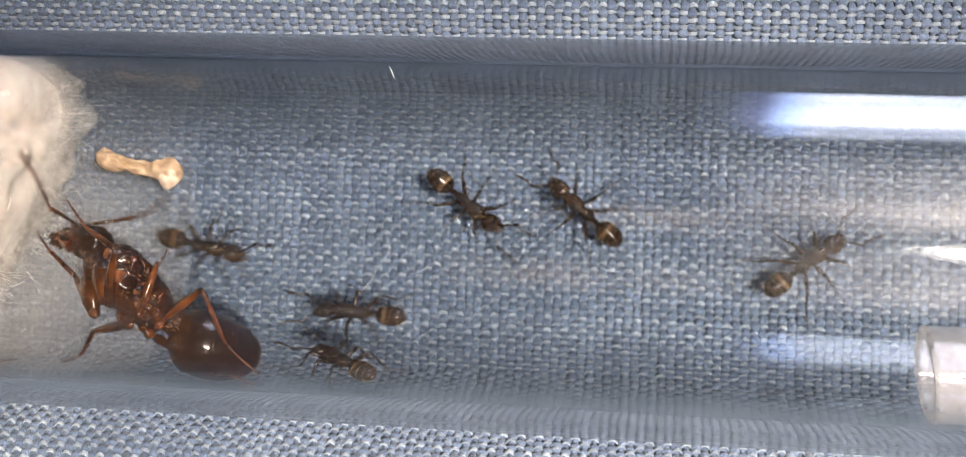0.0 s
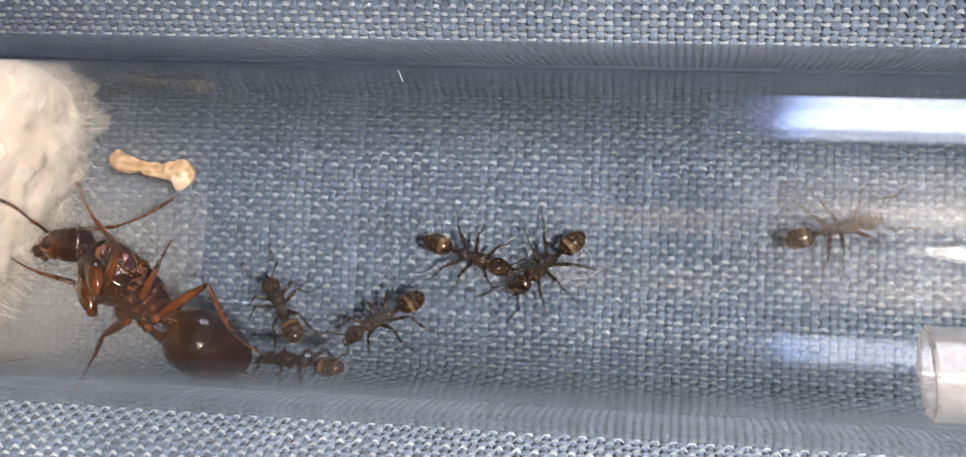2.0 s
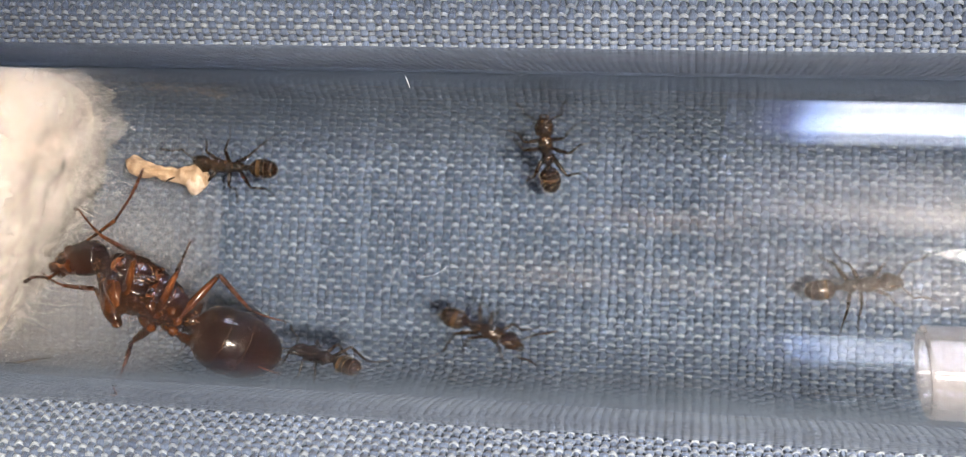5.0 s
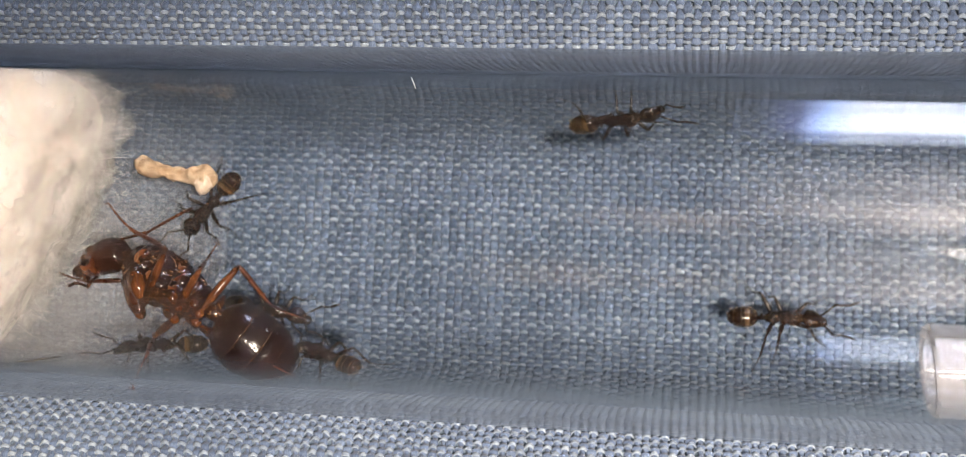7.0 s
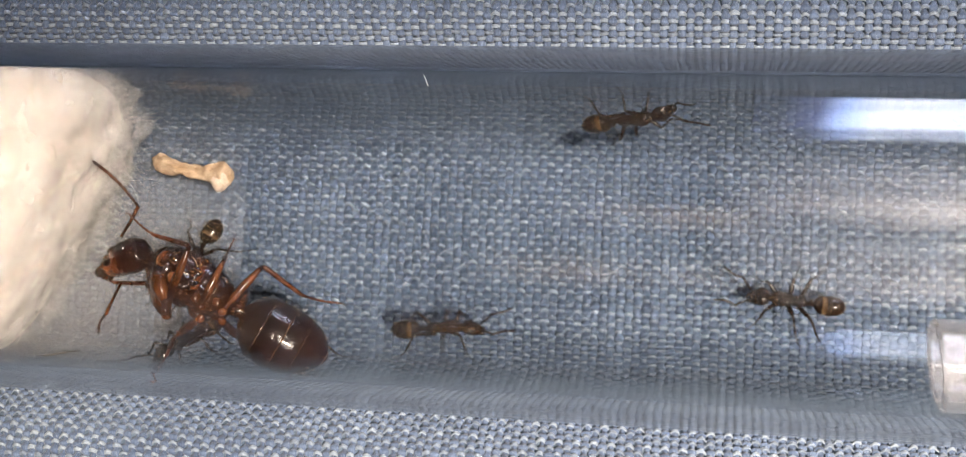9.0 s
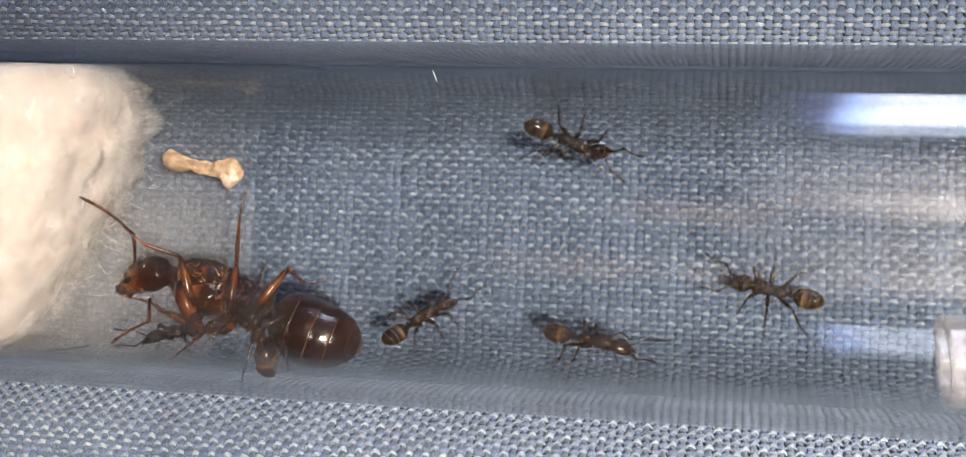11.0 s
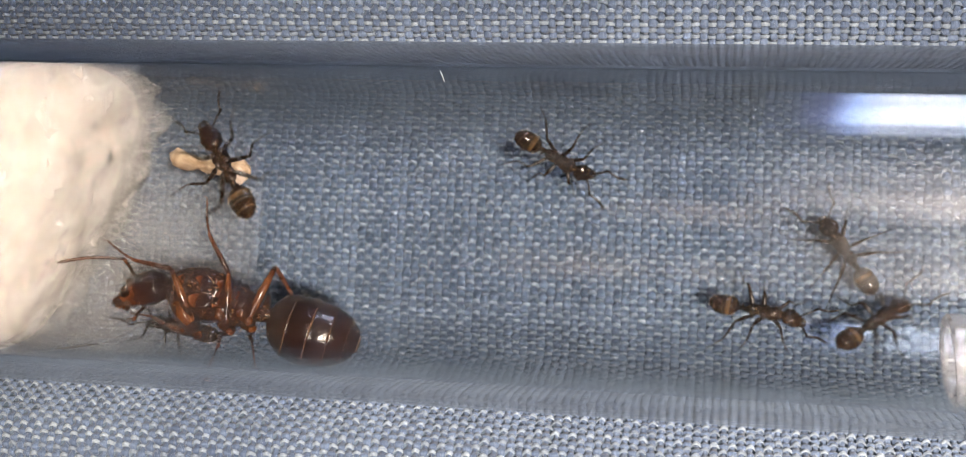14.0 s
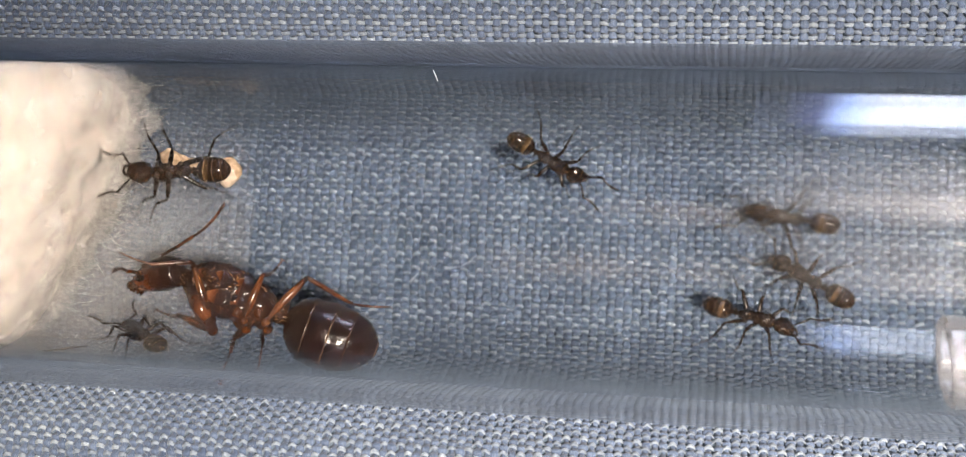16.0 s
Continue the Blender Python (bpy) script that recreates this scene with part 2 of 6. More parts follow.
def pipe(points, radii, n=8):
    """A tapered round rod along points."""
    v, f = [], []
    pts = [Vector(p) for p in points]
    for i, p in enumerate(pts):
        d = (pts[min(i + 1, len(pts) - 1)] - pts[max(i - 1, 0)]).normalized()
        side = d.cross(Vector((0, 0, 1)))
        if side.length < 1e-3:
            side = d.cross(Vector((0, 1, 0)))
        side.normalize()
        top = side.cross(d)
        for k in range(n):
            a = 2 * math.pi * k / n
            q = p + (side * math.cos(a) + top * math.sin(a)) * radii[i]
            v.append(tuple(q))
    for i in range(len(pts) - 1):
        for k in range(n):
            a, b = i * n + k, i * n + (k + 1) % n
            f.append((a, b, b + n, a + n))
    f.append(tuple(range(n - 1, -1, -1)))
    f.append(tuple(range((len(pts) - 1) * n, len(pts) * n)))
    return v, f


def joined(*pieces):
    v, f = [], []
    for pv, pf in pieces:
        base = len(v)
        v.extend(pv)
        f.extend(tuple(i + base for i in face) for face in pf)
    return v, f


def moved(piece, m):
    return [tuple(m @ Vector(p)) for p in piece[0]], piece[1]


def ball(c, rx, ry, rz, n=12):
    v, f = egg(-rx, rx, ry, rz, 0, 1.0, 8, n)
    return [(p[0] + c[0], p[1] + c[1], p[2] + c[2]) for p in v], f


def box_ob(name, lo, hi, mat, parent=None, bevel=0.0):
    bm = bmesh.new()
    bmesh.ops.create_cube(bm, size=1.0)
    for v in bm.verts:
        v.co = Vector([(lo[i] + hi[i]) / 2 + v.co[i] * (hi[i] - lo[i]) for i in range(3)])
    if bevel:
        bmesh.ops.bevel(bm, geom=bm.edges[:], offset=bevel, segments=2, affect="EDGES")
    me = bpy.data.meshes.new(name)
    bm.to_mesh(me)
    bm.free()
    me.materials.append(mat)
    ob = new(name, me)
    if parent is not None:
        ob.parent = parent
    return ob


# ---- the room round the table ----
def room():
    """A plain room: floor, ceiling, four walls, a window in the north wall. Metres; the table's top is at -0.001."""
    tagged(box_ob("floor", (-2.0, -2.0, -0.80), (2.4, 2.2, -0.75), WOOD), kind="structure")
    tagged(box_ob("ceiling", (-2.0, -2.0, 1.75), (2.4, 2.2, 1.80), CEILING), kind="structure")
    tagged(box_ob("wall_west", (-2.1, -2.0, -0.80), (-2.0, 2.2, 1.80), WALL_PAINT), kind="structure")
    tagged(box_ob("wall_east", (2.4, -2.0, -0.80), (2.5, 2.2, 1.80), WALL_PAINT), kind="structure")
    tagged(box_ob("wall_south", (-2.1, -2.1, -0.80), (2.5, -2.0, 1.80), WALL_PAINT), kind="structure")
    # north wall round the window's opening
    x0, x1, z0, z1, y = 0.02, 1.45, 0.08, 1.28, 2.0
    north = tagged(new("wall_north"), kind="structure")
    box_ob("wall_piece", (-2.1, y, -0.80), (x0, y + 0.12, 1.80), WALL_PAINT, north)
    box_ob("wall_piece", (x1, y, -0.80), (2.5, y + 0.12, 1.80), WALL_PAINT, north)
    box_ob("wall_piece", (x0, y, -0.80), (x1, y + 0.12, z0), WALL_PAINT, north)
    box_ob("wall_piece", (x0, y, z1), (x1, y + 0.12, 1.80), WALL_PAINT, north)
    window = tagged(new("window_1"), kind="structure")
    for lo, hi in (((x0, y + 0.03, z0), (x0 + 0.03, y + 0.09, z1)), ((x1 - 0.03, y + 0.03, z0), (x1, y + 0.09, z1)),
                   ((x0 + 0.03, y + 0.03, z0), (x1 - 0.03, y + 0.09, z0 + 0.03)), ((x0 + 0.03, y + 0.03, z1 - 0.03), (x1 - 0.03, y + 0.09, z1))):
        box_ob("window_frame", lo, hi, WALL_PAINT, window)
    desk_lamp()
    sky = glow("sky_glow", (0.54, 0.62, 1.0), SKY_GLOW)
    nt = sky.node_tree                             # a bright patch of sky, its emission faded outward to soften its reflection
    co, sep = nt.nodes.new("ShaderNodeTexCoord"), nt.nodes.new("ShaderNodeSeparateXYZ")
    nt.links.new(co.outputs["Generated"], sep.inputs["Vector"])
    across = ramp(nt, sep.outputs["X"], ((0.19, (0.0, 0.0, 0.0)), (0.225, (0.05, 0.06, 0.13)), (0.25, (0.42, 0.54, 0.95)), (0.28, (0.80, 0.84, 1.0))))
    upward = ramp(nt, sep.outputs["Z"], ((0.18, (0, 0, 0)), (0.26, (1, 1, 1)), (0.74, (1, 1, 1)), (0.82, (0, 0, 0))))
    cloud = ramp(nt, noise_at(nt, 2.2, 4.0).outputs["Fac"], ((0.3, (0.55, 0.58, 0.65)), (0.65, (1.0, 1.0, 1.0))))
    nt.links.new(mixed(nt, 1.0, mixed(nt, 1.0, across.outputs["Color"], upward.outputs["Color"], "MULTIPLY"), cloud.outputs["Color"], "MULTIPLY"),
                 nt.nodes["Principled BSDF"].inputs["Emission Color"])
    sky.cycles.emission_sampling = "NONE"
    box_ob("sky_backdrop", (x0 - 0.3, y + 0.30, z0 - 0.3), (x1 + 0.3, y + 0.32, z1 + 0.3), sky)
    tagged(bpy.data.objects["sky_backdrop"], kind="structure")
    box_ob("table_top", (-0.6, -0.45, -0.032), (0.6, 0.45, -0.002), WOOD, None, 0.004)
    table = bpy.data.objects["table_top"]
    tagged(table, "oak table top under the blue cloth", "table")
    for sx in (-0.55, 0.55):
        for sy in (-0.4, 0.4):
            box_ob("leg", (sx - 0.025, sy - 0.025, -0.75), (sx + 0.025, sy + 0.025, -0.032), WOOD, table)


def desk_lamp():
    """An assumed, unseen lamp beside the tube: added foot and bent arm on the table, the head over the tube's east end.
    """
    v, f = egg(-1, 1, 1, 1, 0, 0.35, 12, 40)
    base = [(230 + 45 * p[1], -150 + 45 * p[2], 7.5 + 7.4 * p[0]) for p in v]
    lamp = tagged(mesh_ob("desk_lamp", base, f, LAMP_METAL), "assumed grey metal lamp with a bent arm, out of view, switched on", "lamp")
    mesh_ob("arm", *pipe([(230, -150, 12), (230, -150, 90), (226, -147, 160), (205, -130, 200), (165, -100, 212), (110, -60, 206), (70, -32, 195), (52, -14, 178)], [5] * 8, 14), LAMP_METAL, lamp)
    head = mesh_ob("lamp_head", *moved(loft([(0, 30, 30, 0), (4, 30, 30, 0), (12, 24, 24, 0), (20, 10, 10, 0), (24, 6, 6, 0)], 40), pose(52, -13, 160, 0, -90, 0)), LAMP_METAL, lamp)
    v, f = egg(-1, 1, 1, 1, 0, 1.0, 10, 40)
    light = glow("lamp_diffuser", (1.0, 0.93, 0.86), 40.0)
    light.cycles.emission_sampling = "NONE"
    nt = light.node_tree                           # brightest in its middle, thinned outward to soften its glare on the glass
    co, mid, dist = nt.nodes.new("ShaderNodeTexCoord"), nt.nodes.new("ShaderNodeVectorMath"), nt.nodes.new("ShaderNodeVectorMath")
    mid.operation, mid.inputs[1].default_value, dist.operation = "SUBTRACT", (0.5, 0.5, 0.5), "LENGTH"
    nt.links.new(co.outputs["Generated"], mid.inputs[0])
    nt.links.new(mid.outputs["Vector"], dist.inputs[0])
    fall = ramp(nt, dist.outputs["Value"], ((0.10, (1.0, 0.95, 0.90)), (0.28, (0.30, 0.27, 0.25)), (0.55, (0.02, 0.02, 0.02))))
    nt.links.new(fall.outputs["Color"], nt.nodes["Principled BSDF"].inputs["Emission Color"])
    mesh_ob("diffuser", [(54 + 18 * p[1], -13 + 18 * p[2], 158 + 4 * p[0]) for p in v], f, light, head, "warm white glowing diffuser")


# ---- the cloth ----
# the tube lies in a shallow trough of the cloth: (y, z) across the tube, from south to north
TROUGH = ((-300, 0), (-90, 0), (-55, 0.8), (-32, 2.2), (-18, 3.3), (-13, 3.6), (-10.8, 3.5), (-9.8, 3.1), (-9.0, 2.4), (-8.3, 1.5), (-7.7, 0.65), (-7.3, 0.15), (-7.0, 0.0), (-3, 0.0),
          (0, 0), (4, 0), (8.9, 0.0), (9.1, 0.15), (10.3, 1.75), (10.9, 2.2), (12, 2.4), (16, 2.3), (32, 1.2), (52, 0.4), (92, 0), (300, 0))


def trough_line(step=0.05):
    """The trough as fine, evenly spaced points: arc length (0 under the tube's axis), y, z and the upward normal."""
    y, z = np.array([q[0] for q in TROUGH], float), np.array([q[1] for q in TROUGH], float)
    fine = np.concatenate([np.linspace(-300, -25, 200, endpoint=False), np.arange(-25, 25, 0.01), np.linspace(25, 300, 200)])
    zf = np.interp(fine, y, z)
    near = np.abs(fine) < 25
    zn = zf[near]
    zf[near] = np.convolve(np.pad(zn, 12, mode="edge"), np.ones(25) / 25, mode="valid")
    arc = np.concatenate([[0], np.cumsum(np.hypot(np.diff(fine), np.diff(zf)))])
    arc -= np.interp(0.0, fine, arc)
    dy, dz = np.gradient(fine, arc), np.gradient(zf, arc)
    return arc, fine, zf, -dz, dy


def drape(points, line):
    """Lays flat points (x, arc, height) onto the trough."""
    arc, y, z, ny, nz = line
    s, h = points[:, 1], points[:, 2]
    return np.stack([points[:, 0], np.interp(s, arc, y) + h * np.interp(s, arc, ny), np.interp(s, arc, z) + h * np.interp(s, arc, nz)], -1)


def yarn_sheet(name, mat, along_x, length0, length1, across0, across1, pitch, cross_pitch, width, lift, phase, rng, parent, line):
    """All yarns of one direction: half-round ribbons that go over and under the other direction's yarns."""
    count = int((across1 - across0) / pitch)
    steps = int((length1 - length0) / cross_pitch * 4)
    s = length0 + np.arange(steps + 1) * cross_pitch / 4
    ang = np.linspace(-0.25, math.pi + 0.25, 6)
    verts, faces, base = [], [], 0
    grid = np.arange(steps)[:, None] * 6 + np.arange(5)[None, :]
    quad = np.stack([grid, grid + 1, grid + 7, grid + 6], -1).reshape(-1, 4)
    for i in range(count + 1):
        c = across0 + i * pitch + rng.normal(0, pitch * 0.03)
        sign = 1 if (i + phase) % 2 else -1
        wave = np.cos(math.pi * (s - length0) / cross_pitch) * sign
        wave = (wave + (0.42 if along_x else -0.32)) / 1.1
        drift = np.interp(s, np.linspace(length0, length1, 40), rng.normal(0, 0.03, 40)) + np.interp(s, np.linspace(length0, length1, 220), rng.normal(0, 0.018, 220)) + (0.075 * wave if along_x else 0)
        thick = np.interp(s, np.linspace(length0, length1, 160), rng.normal(1, 0.14, 160))
        wide = width * thick * (1 + 0.30 * wave)
        mid = lift * wave
        w = np.cos(ang)[None, :] * wide[:, None] / 2 + (c + drift)[:, None]
        z = np.sin(ang)[None, :] * (0.26 * width * thick)[:, None] + mid[:, None] - 0.20
        l = np.repeat(s[:, None], 6, 1)
        p = np.stack([l, w, z] if along_x else [w, l, z], -1).reshape(-1, 3)
        verts.append(p)
        faces.append(quad + base if along_x else quad[:, ::-1] + base)
        base += len(p)
    v, f = drape(np.concatenate(verts), line).astype(np.float32) * MM, np.concatenate(faces).astype(np.int32)
    me = bpy.data.meshes.new(name)
    me.vertices.add(len(v))
    me.vertices.foreach_set("co", v.ravel())
    me.loops.add(f.size)
    me.loops.foreach_set("vertex_index", f.ravel())
    me.polygons.add(len(f))
    me.polygons.foreach_set("loop_start", np.arange(len(f), dtype=np.int32) * 4)
    me.polygons.foreach_set("use_smooth", np.ones(len(f), dtype=bool))
    me.update(calc_edges=True)
    me.materials.append(mat)
    ob = new(name, me)
    ob.parent = parent
    return tagged(ob, kind="stuff")


def tablecloth():
    rng = np.random.default_rng(5)
    line = trough_line()
    keep = np.unique(np.concatenate([np.searchsorted(line[0], np.arange(-30, 30, 0.2)), [0, 40, 80, 120, 160, 199], len(line[0]) - 1 - np.array([0, 40, 80, 120, 160, 199])]))
    v, f, n = [], [], len(keep)
    for depth in (-0.40, -1.1):
        for x in (-350.0, 350.0):
            v += [(x, line[1][k] + depth * line[3][k], line[2][k] + depth * line[4][k]) for k in keep]
    for i in range(n - 1):
        f += [(i, n + i, n + i + 1, i + 1), (2 * n + i, 2 * n + i + 1, 3 * n + i + 1, 3 * n + i), (i, i + 1, 2 * n + i + 1, 2 * n + i), (n + i, 3 * n + i, 3 * n + i + 1, n + i + 1)]
    f += [(0, 2 * n, 3 * n, n), (n - 1, 2 * n - 1, 4 * n - 1, 3 * n - 1)]
    cloth = tagged(mesh_ob("tablecloth", v, f, SHEET), "plain-woven blue chambray cloth with a shallow trough under the tube", "cloth")
    px, py = 0.41, 0.365
    yarn_sheet("weft", WEFT, True, -38.0, 22.0, -20.0, 22.0, py, px, py * 0.42, 0.150, 0, rng, cloth, line)
    yarn_sheet("warp", WARP, False, -20.0, 22.0, -38.0, 22.0, px, py, px * 0.96, 0.130, 1, rng, cloth, line)
    frng, v, f = random.Random(8), [], []
    for i in range(9000):                          # fuzz standing off the yarns
        x, y = frng.uniform(-36, 18), frng.choice((frng.uniform(-17, -7.8), frng.uniform(-17, -7.8), frng.uniform(-7.8, 7.8), frng.uniform(7.8, 14)))
        p, d, pts = Vector((x, y, -0.06)), Vector((frng.gauss(0, 1), frng.gauss(0, 1), frng.uniform(0, 0.7))).normalized(), []
        for k in range(6):
            pts.append(p.copy())
            d = (d + Vector((frng.gauss(0, 0.45), frng.gauss(0, 0.45), frng.gauss(-0.08, 0.2)))).normalized()
            p = p + d * frng.uniform(0.05, 0.13)
            p.z = max(-0.08, min(0.25, p.z))
        pv, pf = pipe(pts, [frng.uniform(0.0025, 0.0055)] * 6, 3)
        base = len(v)
        v.extend(pv)
        f.extend(tuple(n + base for n in q) for q in pf)
    tagged(mesh_ob("fuzz", drape(np.array(v), line), f, FUZZ, cloth), kind="stuff")
    return cloth


# ---- the test tube and what lies in it ----
def sleeve(profile, n):
    """A pipe turned round x: rings (x, radius, y of the middle); every band has its own vertices, so its ends stay sharp."""
    v, f = [], []
    for (xa, ra, ya), (xb, rb, yb) in zip(profile, profile[1:] + profile[:1]):
        base = len(v)
        for x, r, yc in ((xa, ra, ya), (xb, rb, yb)):
            for k in range(n):
                a = 2 * math.pi * k / n
                v.append((x, yc + r * math.cos(a), AXIS_Z + r * math.sin(a)))
        for k in range(n):
            f.append((base + k, base + (k + 1) % n, base + n + (k + 1) % n, base + n + k))
    return v, f


def test_tube():
    v, f = sleeve([(-75.0, R_OUT, 0), (52.0, R_OUT, 0), (52.0, R_IN, BORE_Y), (-75.0, R_IN, BORE_Y)], 256)
    tube = mesh_ob("test_tube", v, f, GLASS)
    tube.visible_shadow = False
    return tagged(tube, "clear glass test tube lying on the blue cloth", "test tube")


def cotton_front(y, z):
    """x of the plug's fluffy front."""
    q = Vector((y * 0.45, z * 0.45, 3.0))
    r = math.hypot(y - BORE_Y, z - AXIS_Z) / R_IN
    return -29.2 + 0.45 * y - 0.03 * max(0.0, y - 2.2) ** 2 - 0.11 * max(0.0, z - AXIS_Z) ** 2 - 0.05 * max(0.0, 7.0 - z) ** 2 + 0.55 * noise.noise(q) + 0.10 * noise.noise(q * 3.1) - 0.8 * r ** 8


def on_wool(p):
    """Sinks a speck down to the wool's surface."""
    x, y, z = p
    while x > cotton_front(y, z) + 0.05 and z > 2.5:
        x, z = x - 0.022, z - 0.05
    return x, y, z


def cotton_plug():
    v, f, n, rings = [], [], 96, 30
    for j in range(rings + 1):                     # the front, from its middle out to the wall
        r = (R_IN - 0.06) * math.sin(0.5 * math.pi * j / rings) if j else 0.02
        for k in range(n):
            a = 2 * math.pi * k / n
            y, z = BORE_Y + r * math.cos(a), AXIS_Z + r * math.sin(a)
            x = cotton_front(y, z) + 0.06 * noise.noise(Vector((y * 1.6, z * 1.6, 9.0))) + 0.05 * noise.noise(Vector((y * 6, z * 6, 4.0)))
            v.append((x, y, z))
    for x in (-32.0, -32.6, -33.2, -33.9, -34.6, -35.4, -36.3, -37.4, -39.0, -42.0, -60.0):
        for k in range(n):
            a = 2 * math.pi * k / n
            r = R_IN - 0.06 - 0.07 * abs(noise.noise(Vector((x * 0.8, math.cos(a) * 5, math.sin(a) * 5))))
            v.append((x, BORE_Y + r * math.cos(a), AXIS_Z + r * math.sin(a)))
    total = rings + 12
    for j in range(total - 1):
        for k in range(n):
            a, b = j * n + k, j * n + (k + 1) % n
            f.append((a, a + n, b + n, b))
    f.append(tuple(range((total - 1) * n, total * n)))
    plug = tagged(mesh_ob("cotton_plug", v, f, COTTON), "fluffy white cotton wool plug filling the end of the tube", "cotton wool")
    # loose fibres that stand off the front
    rng = random.Random(11)
    sv, sf = [], []
    for i in range(16000):
        a, r = rng.uniform(0, 2 * math.pi), R_IN * math.sqrt(rng.random()) * 0.97
        y, z = BORE_Y + r * math.cos(a), AXIS_Z + r * math.sin(a)
        p = Vector((cotton_front(y, z) - 0.4, y, z))
        reach = rng.choice((0.5, 0.6, 0.7, 0.8, 0.9, 1.0, 1.2, 1.4, 1.8, 2.6) if z < 5.5 or (y > 2.5 and z < 11) else (0.4, 0.6, 0.9)) * rng.uniform(0.6, 1.2)
        d = Vector((rng.uniform(0.1, 1.0), rng.uniform(-1, 1), rng.uniform(-1, 1))).normalized()
        pts = [p.copy()]
        for s in range(7):
            d = (d + Vector((rng.gauss(0.02, 0.28), rng.gauss(0, 0.28), rng.gauss(0, 0.28)))).normalized()
            p = p + d * reach / 6
            off = Vector((0, p.y - BORE_Y, p.z - AXIS_Z))
            if off.length > R_IN - 0.08:
                off *= (R_IN - 0.08) / off.length
                p = Vector((p.x, BORE_Y + off.y, AXIS_Z + off.z))
            pts.append(p.copy())
        w = rng.uniform(0.0014, 0.0030)
        pv, pf = pipe(pts, [w] * 8, 3)
        base = len(sv)
        sv.extend(pv)
        sf.extend(tuple(i + base for i in q) for q in pf)
    for i in range(4000):                          # and short ones pressed against the glass
        a, x = rng.uniform(0.1, math.pi - 0.1), rng.uniform(-38.0, -29.0)
        pts, turn = [], rng.uniform(0, 2 * math.pi)
        for k in range(6):
            pts.append(Vector((x, BORE_Y + (R_IN - 0.04) * math.cos(a), AXIS_Z + (R_IN - 0.04) * math.sin(a))))
            turn += rng.gauss(0, 0.5)
            x, a = x + 0.10 * math.cos(turn), a + 0.10 * math.sin(turn) / R_IN
        if pts[0].x > cotton_front(pts[0].y, pts[0].z):
            continue
        pv, pf = pipe(pts, [rng.uniform(0.003, 0.007)] * 6, 3)
        base = len(sv)
        sv.extend(pv)
        sf.extend(tuple(k + base for k in q) for q in pf)
    tagged(mesh_ob("fibres", sv, sf, COTTON_FIBRE, plug), kind="stuff")
    for k, (off, bulge) in enumerate((0.15 + 0.36 * i, 0.20 + 0.20 * i) for i in range(4)):   # thin wisps in front of the dense wool
        wv, wf, m, rr = [], [], 72, 22
        for j in range(rr + 1):
            r = (R_IN - 0.08) * math.sin(0.5 * math.pi * j / rr) if j else 0.02
            for i in range(m):
                a = 2 * math.pi * i / m
                y, z = BORE_Y + r * math.cos(a), AXIS_Z + r * math.sin(a)
                q = Vector((y * 0.7, z * 0.7, 5.0 * k))
                wv.append((cotton_front(y, z) + off + bulge * noise.noise(q) + 0.3 * bulge * noise.noise(q * 3.3), y, z))
        for j in range(rr):
            for i in range(m):
                a, b = j * m + i, j * m + (i + 1) % m
                wf.append((a, a + m, b + m, b))
        tagged(mesh_ob("wisp", wv, wf, WISP, plug, "thin wisp of cotton"), kind="stuff")
    # dark flecks caught in the wool near the glass
    for x, y, z, s in ((-29.6, 5.2, 11.9, 0.16), (-28.96, 1.57, 13.9, 0.12), (-28.6, -4.5, 12.4, 0.12), (-28.6, -2.0, 13.8, 0.07), (-26.9, -1.6, 13.6, 0.1)):
        fv, ff = ball(on_wool((x, y, z)), s, s * 0.6, s * 0.5, 8)
        tagged(mesh_ob("fleck", [(p[0] + 0.05 * math.sin(9 * p[1]), p[1], p[2]) for p in fv], ff, DEBRIS, plug, "dark speck"))
    strand("hair", [on_wool(p) for p in ((-27.7, 4.1, 12.6), (-27.6, 3.5, 13.0), (-27.2, 3.15, 13.2), (-26.5, 3.0, 13.3), (-26.3, 2.5, 13.55), (-26.6, 2.0, 13.75))], 0.02, DEBRIS, "thin dark hair lying on the cotton wool", "hair")
    return plug


def curved_film(name, x0, x1, a0, a1, radius, mat, label, category):
    """A thin film on the bore's wall; angles in degrees from the floor, towards the north."""
    v, f, nx, na = [], [], 30, 40
    for i in range(nx + 1):
        for j in range(na + 1):
            a = radians(a0 + (a1 - a0) * j / na)
            x = x0 + (x1 - x0) * i / nx + (0.35 * noise.noise(Vector((a * 3, 2.0, i * 0.1))) if i in (0, nx) else 0)
            v.append((x, BORE_Y + radius * math.sin(a), AXIS_Z - radius * math.cos(a)))
    for i in range(nx):
        for j in range(na):
            a = i * (na + 1) + j
            f.append((a, a + 1, a + na + 2, a + na + 1))
    return tagged(mesh_ob(name, v, f, mat), label, category)


